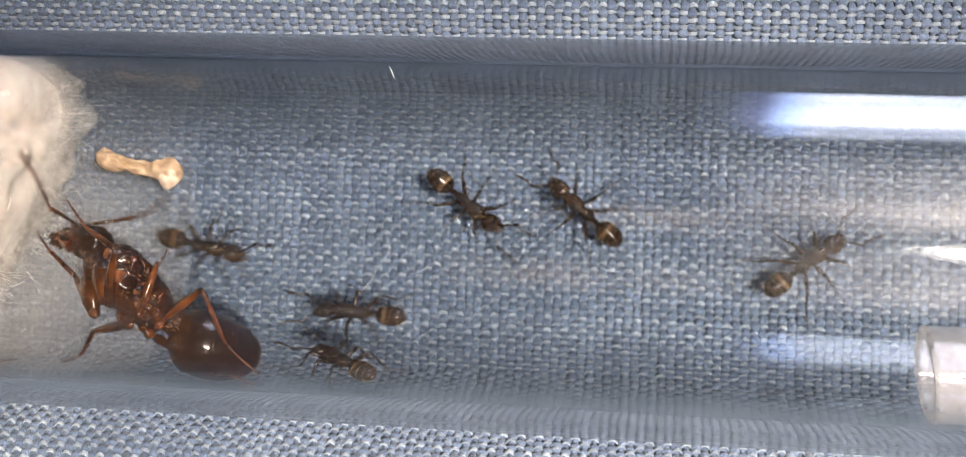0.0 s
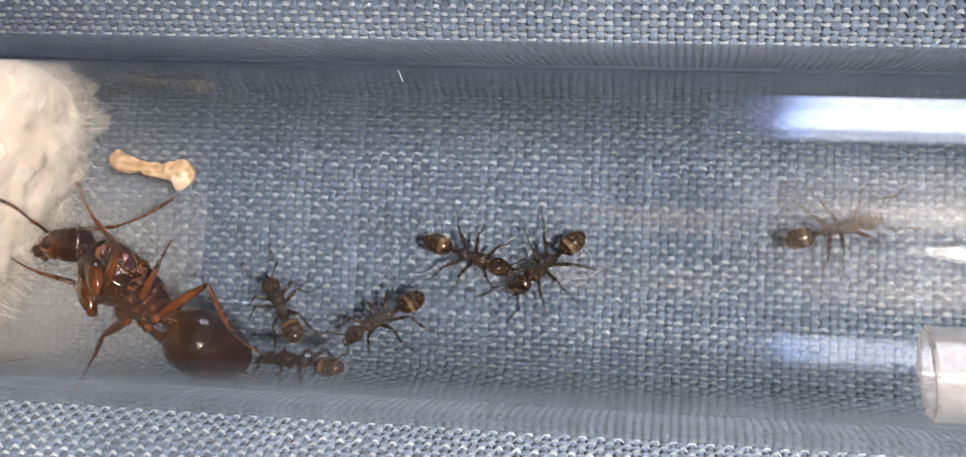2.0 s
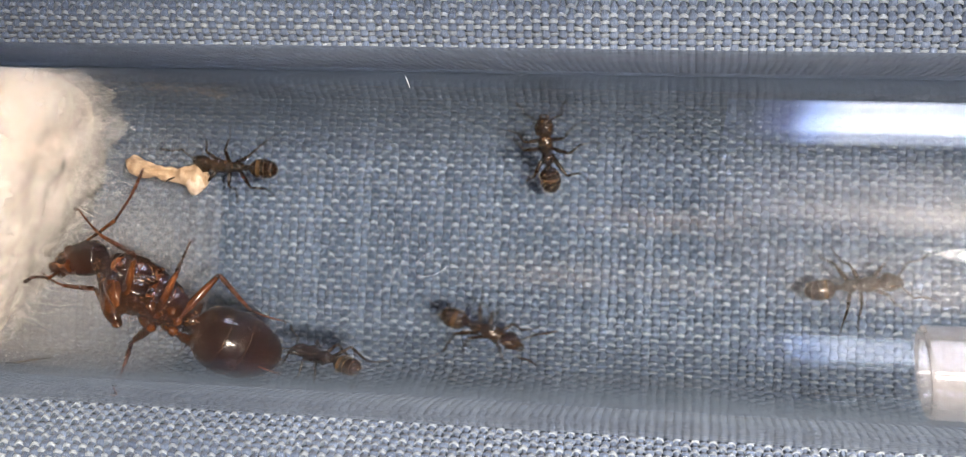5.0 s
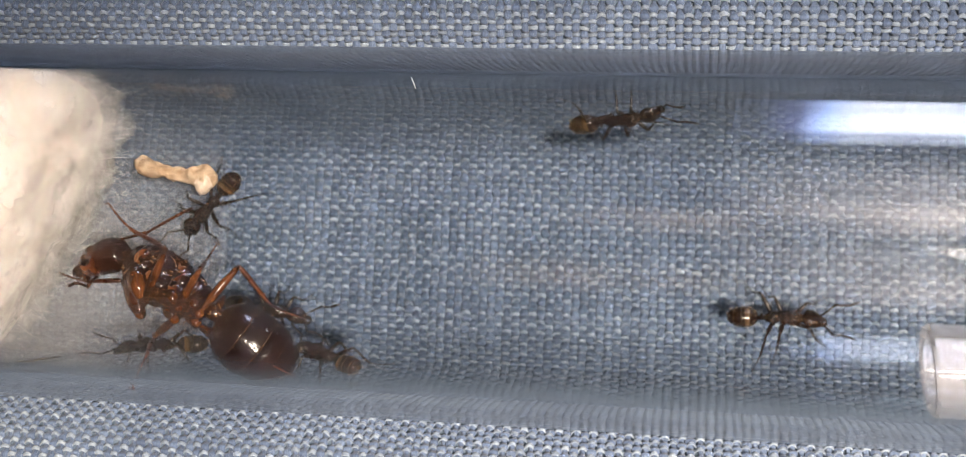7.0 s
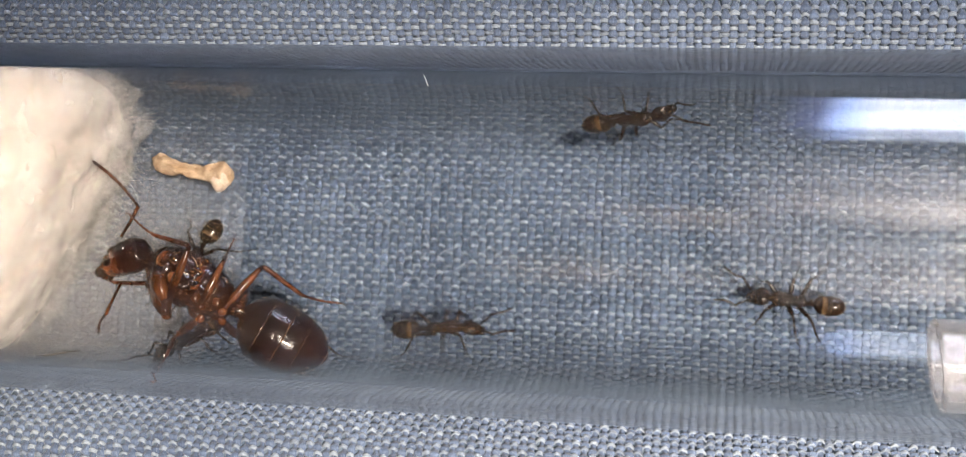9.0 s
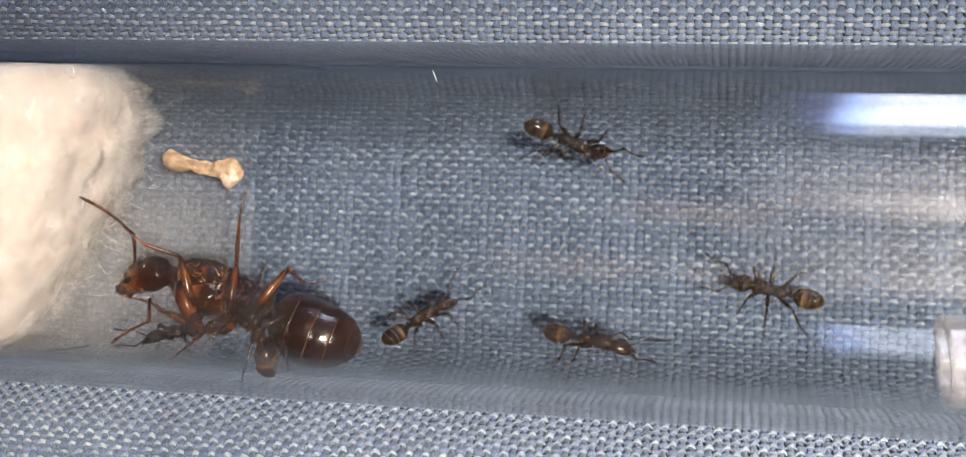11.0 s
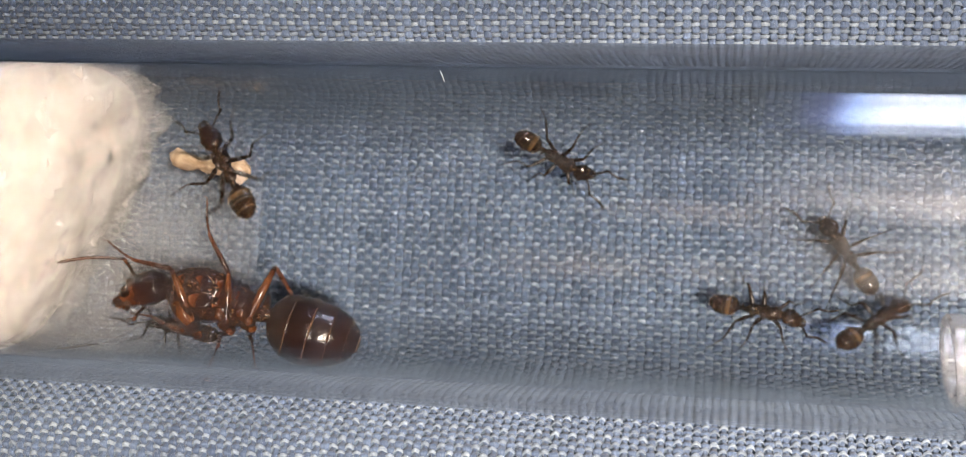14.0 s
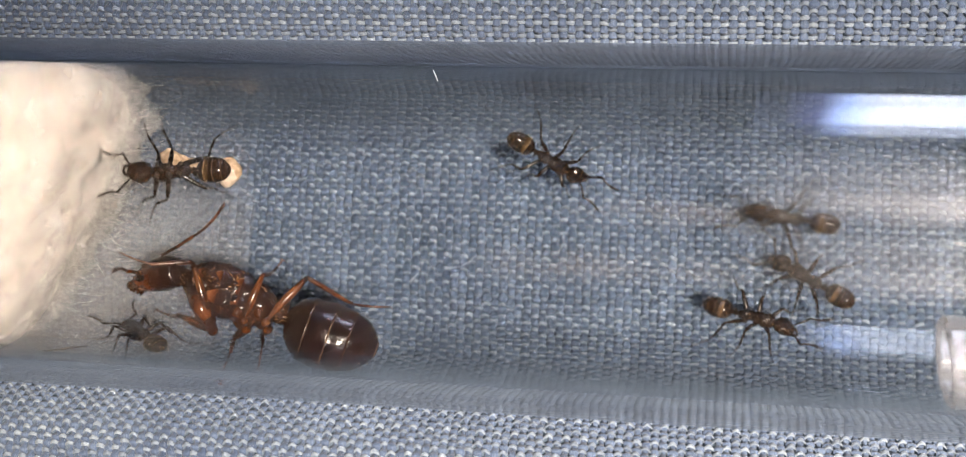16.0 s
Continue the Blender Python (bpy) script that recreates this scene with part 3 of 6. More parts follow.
def crumb():
    """The bone-shaped scrap of food on the floor of the tube."""
    st = []
    for i in range(25):
        u = i / 24
        w = 0.35 + 0.16 * math.exp(-((u - 0.12) / 0.12) ** 2) + 0.32 * math.exp(-((u - 0.84) / 0.13) ** 2)
        w *= max(0.1, min(1, u / 0.06)) * max(0.1, min(1, (1 - u) / 0.05))
        st.append((-2.25 + 4.5 * u, w, w * 0.8, 0.10 * math.sin(5 * u)))
    v, f = loft(st, 24)
    v = [tuple(Vector(p) + Vector((0.05, 0.24, 0.18)) * noise.noise(Vector(p) * 2.3) + Vector((0.1, 0.16, 0.16)) * noise.noise(Vector(p) * 5.0)) for p in v]
    v = [(p[0], p[1] - 0.10 * math.sin((p[0] + 2.2) * 1.2), p[2]) for p in v]
    thing = tagged(mesh_ob("food_crumb", v, f, CRUMB), "dried tan scrap of food with one pale knobbed end", "food scrap")
    kv, kf = egg(-0.55, 0.55, 0.62, 0.4, 0.12, 0.8, 10, 18)
    kv = [tuple(Vector(p) + Vector((0.2, 0.24, 0.2)) * noise.noise(Vector(p) * 3.1) + Vector((1.62, -0.14, 0.05))) for p in kv]
    mesh_ob("knob", kv, kf, CRUMB_PALE, thing, "pale knobbed end")
    place(thing, pose(-24.67 * MM, 3.18 * MM, 2.39 * MM, 26, 0, -13))
    return thing


def plastic_pipe():
    """A narrow clear pipe that reaches into the tube along its south wall."""
    n, y, z, ro, ri, x0, x1 = 64, -4.88, 7.7, 2.0, 1.45, 10.2, 60.0
    v, f = sleeve([(x0, ro - 0.12, 0), (x0 + 0.12, ro, 0), (x1, ro, 0), (x1, ri, 0), (x0 + 0.10, ri, 0), (x0, ri + 0.12, 0)], n)
    v = [(px + (-0.10 * py if px < 20 else 0), y + py, pz - AXIS_Z + z) for px, py, pz in v]
    ob = mesh_ob("plastic_pipe", v, f, PLASTIC)
    ob.visible_shadow = False
    return tagged(ob, "short clear plastic pipe with a cut end inside the tube", "pipe")


def strand(name, points, width, mat, label, category, group=""):
    pv, pf = pipe(points, [width * (0.6 if i in (0, len(points) - 1) else 1) for i in range(len(points))], 5)
    return tagged(mesh_ob(name, pv, pf, mat), label, category, group)


def floor_z(y, lift=0.05):
    return AXIS_Z - math.sqrt(max(0.0, (R_IN - lift) ** 2 - (y - BORE_Y) ** 2))


def loose_fibres():
    rng = random.Random(21)
    for x, y, length, turn, bend in ((0.5, -2.4, 1.3, 38, -0.1), (-3.6, -1.0, 1.4, 50, 0.9), (-1.2, -1.3, 1.3, 40, 0.5), (-12.9, -0.9, 1.6, 45, 0.5), (-12.2, -1.0, 1.3, 70, -0.6),
                                     (-12.0, -1.6, 1.6, 5, 0.5), (-2.35, 0.1, 0.45, 85, 0.2), (-8.0, -1.2, 2.0, 5, 0.4), (9.7, 3.7, 0.8, 60, 1.2), (-4.4, -1.4, 1.5, -20, 0.7),
                                     (-14.0, -2.6, 1.6, 20, 0.5), (-6.6, -0.6, 1.2, 30, 0.8), (-0.2, -0.8, 1.4, 10, -0.5), (-3.0, -0.6, 1.2, -60, 0.6), (2.0, -1.5, 1.0, 20, 0.3)):
        pts, d, px, py = [], radians(turn), x, y
        for i in range(9):
            pts.append((px, py, floor_z(py, 0.10)))
            d += bend * 0.25 + rng.gauss(0, 0.08)
            px, py = px + length / 8 * math.cos(d), py + length / 8 * math.sin(d)
        strand("loose_fibre", pts, 0.0029, FIBRE, "fine pale fibre lying in the tube", "fibre", "loose fibres in the tube")
    strand("debris_strip", [(-29.7, -6.80, 7.2), (-29.2, -6.76, 6.9), (-28.8, -6.65, 6.4), (-28.1, -6.52, 6.0)], 0.07, DEBRIS,
           "dark flat strip of debris against the tube wall", "debris")
    strand("glass_scratch_fibre", [(-10.35, 5.71, 13.62), (-10.28, 5.6, 13.73), (-10.2, 5.48, 13.85), (-10.03, 5.17, 14.12)], 0.018, FIBRE,
           "fine white fibre stuck on the outside of the glass", "fibre")


# ---- the ants: x forward, y left, z to the back; the origin in the thorax ----
def swell(u):
    """Outline of the gaster from the waist (0) to its blunt tip (1)."""
    return max(0.04, 1 - abs(2 * u ** 0.9 - 1) ** 2.5) ** 0.55


def sag(u, rz):
    return -0.10 * rz * math.sin(math.pi * u)


def gaster_parts(length, ry, rz, segments, n=28):
    """A soft core and the overlapping plates round it: each ends in a lip over the next one's front."""
    ends = [0.0]
    for i in range(segments):
        ends.append(ends[-1] + (1.2, 1.15, 1.0, 0.85, 0.7)[i])
    ends = [e / ends[-1] for e in ends]
    core = loft([(-length * i / 24, ry * swell(i / 24) * 0.95, rz * swell(i / 24) * 0.95, sag(i / 24, rz)) for i in range(25)], n)
    plates = []
    for s in range(segments):
        st, u0, u1 = [], max(0.0, ends[s] - 0.01), min(1.0, ends[s + 1] + 0.012)
        for j in range(12):
            w = j / 11
            u = u0 + (u1 - u0) * w
            lip = 0.972 + 0.045 * w ** 1.7
            st.append((-length * u, ry * swell(u) * lip, rz * swell(u) * lip, sag(u, rz)))
        if s < segments - 1:
            st.append((-length * u1, ry * swell(u1) * 0.96, rz * swell(u1) * 0.96, sag(u1, rz)))
        plates.append(loft(st, n))
    return core, plates


def bristles(count, length, ry, rz, size, seed):
    """Short hairs over the gaster, most of them along the plates' edges."""
    rng, v, f = random.Random(seed), [], []
    for i in range(count):
        u, a = rng.uniform(0.06, 0.97), rng.uniform(0, 2 * math.pi)
        p = Vector((-length * u, ry * swell(u) * math.cos(a), rz * swell(u) * math.sin(a) + sag(u, rz)))
        d = Vector((-0.9, math.cos(a), math.sin(a))).normalized()
        pv, pf = pipe([p, p + d * size * 0.5, p + (d + Vector((-0.25, 0, 0))).normalized() * size], [0.008, 0.006, 0.002], 3)
        base = len(v)
        v.extend(pv)
        f.extend(tuple(k + base for k in q) for q in pf)
    return v, f


def sculpted(stations, n, amount, size, seed):
    """A body through the stations, finely divided, with an uneven, ridged skin."""
    xs = np.array([q[0] for q in stations])
    order = np.argsort(xs)
    fine = np.linspace(xs.max(), xs.min(), 44)
    cols = [np.interp(fine, xs[order], np.array([q[k] for q in stations])[order]) for k in (1, 2, 3)]
    cols = [np.convolve(np.pad(c, 2, mode="edge"), (0.1, 0.2, 0.4, 0.2, 0.1), mode="valid") for c in cols]
    v, f = loft(list(zip(fine, *cols)), n)
    out = []
    for p in v:
        q = Vector(p)
        d = noise.noise(q / size + Vector((seed, 0, 0))) + 0.5 * abs(noise.noise(q / size * 2.3 + Vector((0, seed, 0)))) - 0.12
        side = Vector((0, p[1], p[2]))
        if side.length > 1e-6:
            q += side.normalized() * amount * d
        out.append(tuple(q))
    return out, f


def femur_mesh(length, w):
    return joined(ball((0, 0, 0), w * 1.9, w * 1.5, w * 1.5, 12),
                  pipe([(0, 0, 0), (length * 0.08, 0, 0), (length * 0.3, 0, 0.02), (length * 0.6, 0, 0.02), (length * 0.9, 0, 0), (length, 0, 0)],
                       [w * 0.9, w * 0.7, w * 1.25, w * 1.15, w * 0.75, w * 0.55], 10))


def shin_mesh(tibia, tarsus, w, lift=48):
    """Tibia along x, then the many-jointed foot that bends up to lie flat."""
    pts, rad = [(0, 0, 0), (tibia * 0.12, 0, 0.01), (tibia * 0.6, 0, 0), (tibia, 0, 0)], [w * 0.55, w * 0.8, w * 0.75, w * 0.6]
    a = radians(lift)
    for k in range(1, 11):
        u = k / 10
        pts.append((tibia + tarsus * u * math.cos(a * u ** 0.4), 0, tarsus * u * math.sin(a * u ** 0.4)))
        rad.append(w * (0.46 if k % 2 else 0.32) * (1.1 - 0.5 * u))
    e = Vector(pts[-1])
    pieces = [pipe(pts, rad, 8)]
    for s in (-1, 1):                              # the two claws and the spur at the shin's end
        pieces.append(pipe([e, e + Vector((w * 0.7, s * w * 0.6, 0)), e + Vector((w * 1.0, s * w * 0.9, -w * 0.5))], [w * 0.2, w * 0.15, w * 0.04], 5))
        pieces.append(pipe([(tibia, 0, 0), (tibia + w * 1.2, s * w * 0.5, -w * 0.4)], [w * 0.16, w * 0.04], 5))
    return joined(*pieces)


def antenna_mesh(scape, whip, w):
    """The elbowed feeler: scape along x, then a whip of beads turned down and in."""
    pts, rad = [(0, 0, 0), (scape * 0.06, 0, 0), (scape * 0.5, 0, 0.03 * scape), (scape, 0, 0)], [w * 1.1, w * 0.7, w * 0.85, w * 0.95]
    for k in range(1, 23):
        u = k / 22
        d = radians(62 - 26 * u)
        pts.append((scape + whip * u * math.cos(d), -0.0, whip * u * math.sin(d)))
        rad.append(w * (0.86 if k % 2 else 0.66) * (1.0 + 0.35 * u if u < 0.9 else 0.75))
    return pipe(pts, rad, 8)


def head_mesh(l, w, h):
    """Broad behind, narrowed to the mouth; x = 0 at the neck."""
    st = []
    for x, a, b, z in ((0.0, 0.28, 0.30, 0.0), (0.05, 0.62, 0.66, 0.0), (0.14, 0.86, 0.88, 0.01), (0.30, 0.99, 1.0, 0.02), (0.48, 1.0, 0.98, 0.02), (0.66, 0.92, 0.84, 0.0),
                       (0.80, 0.78, 0.66, -0.03), (0.91, 0.62, 0.48, -0.06), (0.98, 0.46, 0.32, -0.08), (1.0, 0.30, 0.18, -0.09)):
        st.append((l * x, w / 2 * a, h / 2 * b, h * z))
    return sculpted(st, 40, 0.05 * w, 0.22 * w, 7.0)


def between(a, b, w):
    """A swollen joint from a to b."""
    d = Vector(b) - Vector(a)
    l = d.length
    v, f = egg(-0.12 * l, 1.08 * l, w, w * 0.85, 0, 0.75, 14, 20, -0.15)
    q = Vector((1, 0, 0)).rotation_difference(d)
    out = []
    for p in v:
        p = Vector(p)
        out.append(tuple(q @ (p * (1 + 0.05 * noise.noise(p * 2.2))) + Vector(a)))
    return out, f


def build_ant(name, s, label, category, mats):
    """s: sizes. mats: body, head, gaster, thigh, shin."""
    body_m, head_m, gaster_m, leg_m, shin_m = mats
    ant = tagged(new(name), label, category)
    # fore-back, mid-back and hind-back in one stepped thorax
    st = []
    for x, w, up, down in s["profile"]:
        st.append((x, w, (up + down) / 2, (up - down) / 2))
    mesh_ob("thorax", *sculpted(st, 44, s["uneven"], s["grain"], 3.0), body_m, ant)
    if s.get("plates"):
        pv, pf = egg(-0.95, 1.0, 0.80, 0.42, 0, 0.8, 12, 20)
        mesh_ob("back_plate", [(p[0] + 0.3, p[1], p[2] + s["plates"]) for p in pv], pf, head_m, ant, "dark shining back plate")
        pv, pf = egg(-0.45, 0.4, 0.55, 0.28, 0, 0.8, 8, 16)
        mesh_ob("rear_back_plate", [(p[0] - 0.95, p[1], p[2] + s["plates"] - 0.15) for p in pv], pf, head_m, ant)
        for side in (-1, 1):                       # pale wing stumps on both flanks
            pv, pf = egg(-0.32, 0.32, 0.10, 0.16, 0, 0.8, 8, 10)
            mesh_ob("wing_stump", [(p[0] + 0.15, p[1] + side * 0.86, p[2] + s["plates"] - 0.45) for p in pv], pf, MEMBRANE, ant, "pale wing stump")
            for cx, cz, rx, rz, out in ((1.22, 0.10, 0.50, 0.52, 0.86), (0.42, 0.30, 0.46, 0.40, 0.98), (0.30, -0.42, 0.56, 0.44, 0.96), (-0.52, 0.22, 0.46, 0.44, 0.90),
                                        (-0.62, -0.46, 0.40, 0.36, 0.84), (-1.30, 0.0, 0.40, 0.46, 0.70)):
                pv, pf = sculpted([(rx * math.cos(math.pi * k / 12), 0.13 * math.sin(math.pi * k / 12) + 0.01, rz * math.sin(math.pi * k / 12) + 0.01, 0) for k in range(13)], 18, 0.03, 0.2, cx)
                plate = mesh_ob("flank_plate", [(p[0] + cx, p[1] + side * out, p[2] + cz) for p in pv], pf, head_m, ant, "dark glossy flank plate")
                rim = [(cx + rx * 0.97 * math.cos(2 * math.pi * (k + 9 * cx) / 22), side * (out + 0.02 + 0.02 * math.sin(5 * k)), cz + rz * 0.97 * math.sin(2 * math.pi * (k + 9 * cx) / 22)) for k in range(13)]
                mesh_ob("rim", *pipe(rim, [0.004 + 0.022 * math.sin(math.pi * k / 12) for k in range(13)], 6), Q_EDGE, plate, "amber rim of the plate")
    # waist with its upright scale
    px, ph = s["petiole"]
    mesh_ob("petiole", *joined(pipe([(px + ph * 0.55, 0, -ph * 0.25), (px, 0, -ph * 0.2), (px - ph * 0.55, 0, -ph * 0.2)], [ph * 0.28, ph * 0.36, ph * 0.26], 10),
                               moved(egg(-ph * 0.18, ph * 0.18, ph * 0.5, ph * 0.62, 0, 0.6, 8, 14), pose(px, 0, ph * 0.18))), body_m, ant)
    gl, gy, gz, gn = s["gaster"]
    core, plates = gaster_parts(gl, gy, gz, gn)
    gaster = mesh_ob("gaster", *core, s["edge"], ant, "banded shining gaster")
    place(gaster, pose(s["gaster_at"] * MM, 0, -0.08 * gz * MM))
    for i, (pv, pf) in enumerate(plates):
        mesh_ob("gaster_plate", pv, pf, s["band"] if i == s["band_at"] else gaster_m, gaster)
    tagged(mesh_ob("bristles", *bristles(s["hairs"], gl, gy, gz, s["hair"], 4), MEMBRANE, gaster), kind="stuff")
    # head with eyes, jaws and feelers
    hl, hw, hh = s["head"]
    head = mesh_ob("head", *head_mesh(hl, hw, hh), head_m, ant)
    place(head, pose(s["neck"] * MM, 0, 0.04 * MM, 0, s.get("nod", 18), 0))
    for side in (-1, 1):
        ev, ef = ball((0, 0, 0), hl * 0.13, hw * 0.05, hh * 0.17, 12)
        mesh_ob("eye", [(p[0] + hl * 0.42, p[1] + side * hw * 0.475, p[2] + hh * 0.16) for p in ev], ef, EYE, head, "black compound eye")
        jaw = pipe([(hl * 0.92, side * hw * 0.22, -hh * 0.10), (hl * 1.06, side * hw * 0.20, -hh * 0.12), (hl * 1.16, side * hw * 0.07, -hh * 0.13), (hl * 1.17, -side * hw * 0.02, -hh * 0.13)],
                   [hw * 0.10, hw * 0.10, hw * 0.07, hw * 0.02], 8)
        mesh_ob("mandible", *jaw, leg_m, head)
        if s.get("plates"):
            scape, whip, w = s["antenna"]
            feeler = mesh_ob("antenna", *pipe([(0, 0, 0), (scape * 0.06, 0, 0), (scape * 0.5, 0, 0.03), (scape, 0, 0)], [w * 1.1, w * 0.7, w * 0.85, w * 1.0], 10), leg_m, ant)
            beads = [(whip * k / 30, 0, 0.05 * whip * math.sin(math.pi * k / 30)) for k in range(31)]
            mesh_ob("whip", *pipe(beads, [w * (0.92 if k % 3 else 0.66) * (0.8 + 0.3 * k / 30 if k < 29 else 0.5) for k in range(31)], 9), shin_m, feeler, "dark beaded whip of the feeler")
            continue
        feeler = mesh_ob("antenna", *antenna_mesh(*s["antenna"]), leg_m, head)
        place(feeler, pose(hl * 0.80 * MM, side * hw * 0.20 * MM, hh * 0.24 * MM, side * 55, -18, side * 48))
    cl = moved(egg(-hl * 0.14, hl * 0.10, hw * 0.24, hh * 0.10, 0, 0.8, 8, 14), pose(hl * 0.84, 0, hh * 0.16, 0, 28, 0))
    mesh_ob("face_shield", *cl, head_m, head)
    if s.get("plates"):
        for ends, w in ((((1.55, 0.82, -0.40), (0.30, 0.68, -1.62)), 0.50), (((-0.35, 0.72, -0.55), (-1.02, 0.60, -1.12)), 0.38), (((-1.30, 0.62, -0.35), (-1.95, 0.54, -0.85)), 0.38)):
            for side in (1, -1):
                mesh_ob("haunch", *between(*[(p[0], side * p[1], p[2]) for p in ends], w), leg_m, ant, "glossy amber haunch")
        mesh_ob("neck", *pipe([(1.6, 0, 0.1), (2.0, 0, 0.15), (2.5, 0, 0.15)], [0.5, 0.42, 0.4], 14), body_m, ant)
        for k in range(5):                         # pale seams between the plates of the flank
            for side in (1, -1):
                x = 1.55 - 0.74 * k
                sv = pipe([(x + 0.10 * math.sin(2.1 * j + k), side * (1.12 - 0.10 * abs(j - 2)) * (1 - 0.07 * k), 0.62 - 0.42 * j) for j in range(5)], [0.01, 0.024, 0.022, 0.024, 0.01], 6)
                mesh_ob("seam", *sv, Q_EDGE, ant)
        mv = joined(*[moved(egg(-0.32, 0.32, 0.13, 0.11, 0, 0.8, 8, 10), pose(s["neck"] + hl * 0.98, y, -0.30, 0, 55, y * 60)) for y in (-0.34, -0.12, 0.12, 0.34)])
        for side in (1, -1):
            for x, y, z, r in ((0.62, 0.34, 0.24, 0.20), (0.78, 0.30, 0.10, 0.17), (0.74, 0.40, -0.10, 0.18), (0.92, 0.18, 0.02, 0.14), (0.60, 0.12, 0.36, 0.15)):
                lv, lf = sculpted([(r * 1.4 * math.cos(math.pi * k / 10), r * math.sin(math.pi * k / 10) + 0.01, r * 0.8 * math.sin(math.pi * k / 10) + 0.01, 0) for k in range(11)], 14, 0.04, 0.09, x + y)
                mesh_ob("face_plate", [(p[0] + x * hl, p[1] + side * y * hw, p[2] + z * hh) for p in lv], lf, Q_BODY, head, "rust-brown ridged face plate")
            for k in range(4):
                tx, ty = hl * (1.05 + 0.035 * k), side * hw * (0.20 - 0.05 * k)
                mesh_ob("tooth", *pipe([(tx, ty, -hh * 0.13), (tx + 0.10, ty * 0.7, -hh * 0.14), (tx + 0.17, ty * 0.55, -hh * 0.15)], [0.06, 0.04, 0.01], 7), Q_SHIN, head)
        mesh_ob("mouthparts", [(p[0] - s["neck"], p[1], p[2]) for p in mv[0]], mv[1], leg_m, head)
    # six legs: haunch and thigh, then shin and foot
    for k, (x, yaw, pitch, bend, fl, tl, sl) in enumerate(s["legs"]):
        thigh, shin = femur_mesh(fl, s["leg_w"]), shin_mesh(tl, sl, s["leg_w"] * 0.85, 22 if s.get("plates") else 48)
        for side in (1, -1):
            leg = mesh_ob("leg", *thigh, leg_m, ant)
            hip = s["hips"][k] if "hips" in s else s["hip"]
            place(leg, pose(x * MM, side * hip[0] * MM, hip[1] * MM, 0, -pitch, side * yaw))
            foot = mesh_ob("shin", *shin, shin_m, leg)
            place(foot, pose(fl * MM, 0, 0, 0, bend, 0))
    return ant


WORKER = dict(band=W_BAND, band_at=1, uneven=0.07, grain=0.15, profile=((0.86, 0.12, 0.12, 0.12), (0.78, 0.24, 0.20, 0.20), (0.60, 0.34, 0.34, 0.26), (0.38, 0.36, 0.39, 0.30), (0.16, 0.31, 0.36, 0.31), (0.0, 0.25, 0.30, 0.30),
                                 (-0.16, 0.21, 0.24, 0.29), (-0.32, 0.25, 0.29, 0.30), (-0.50, 0.27, 0.31, 0.29), (-0.66, 0.24, 0.22, 0.26), (-0.78, 0.13, 0.08, 0.18)),
              petiole=(-0.95, 0.36), gaster=(1.42, 0.50, 0.46, 4), gaster_at=-1.08, hairs=60, hair=0.09, edge=W_EDGE, head=(0.98, 0.86, 0.62), neck=0.86,
              antenna=(0.88, 1.05, 0.052), hip=(0.20, -0.24), leg_w=0.086,
              legs=((0.52, 58, 32, 92, 0.88, 0.74, 0.80), (0.02, 95, 30, 90, 0.98, 0.84, 0.95), (-0.45, 133, 30, 84, 1.18, 1.05, 1.15)))
QUEEN = dict(band=Q_FIRST, band_at=0, uneven=0.26, grain=0.34, plates=0.86, profile=((2.12, 0.34, 0.36, 0.30), (1.95, 0.72, 0.66, 0.56), (1.60, 0.98, 0.98, 0.78), (1.12, 1.08, 1.22, 0.88), (0.60, 1.10, 1.28, 0.96), (0.05, 1.06, 1.24, 1.00),
                                             (-0.48, 0.98, 1.12, 1.00), (-0.96, 0.88, 1.00, 0.98), (-1.38, 0.78, 0.80, 0.92), (-1.80, 0.64, 0.50, 0.82), (-2.10, 0.40, 0.14, 0.62)),
             petiole=(-2.40, 1.0), gaster=(4.25, 1.56, 1.54, 5), gaster_at=-2.75, hairs=110, hair=0.13, edge=Q_EDGE, head=(2.35, 1.60, 1.52), neck=1.95, nod=10,
             antenna=(1.6, 2.75, 0.085), hips=((0.70, -1.55), (0.62, -1.05), (0.55, -0.78)), leg_w=0.17,
             legs=((0.35, 55, 15, 95, 2.6, 1.55, 1.5), (-1.0, 95, 15, 95, 2.1, 1.75, 1.7), (-1.9, 135, 25, 100, 2.6, 2.3, 2.1)))


def all_ants():
    first = build_ant("worker_ant", WORKER, "small dark brown worker ant with thin jointed legs", "ant", (W_BODY, W_BODY, W_GASTER, W_LEG, W_LEG))
    tagged(first, group="worker ants")
    made = [first] + [copy_thing(first, pose(0, 0, 0)) for i in range(5)]
    tagged(made[2], "small dark brown worker ant resting on the wall of the tube")
    tagged(made[4], "small dark brown worker ant beside the queen")
    tagged(made[3], "small blackish worker ant near the cotton wool")
    queen = build_ant("queen_ant", QUEEN, "large red-brown queen ant clinging to the tube wall", "ant", (Q_BODY, Q_HEAD, Q_GASTER, Q_LEG, Q_SHIN))
    return made, queen


def limbs(ant, kind):
    return [o for o in ant.children_recursive if o.name.split(".")[0] == kind]


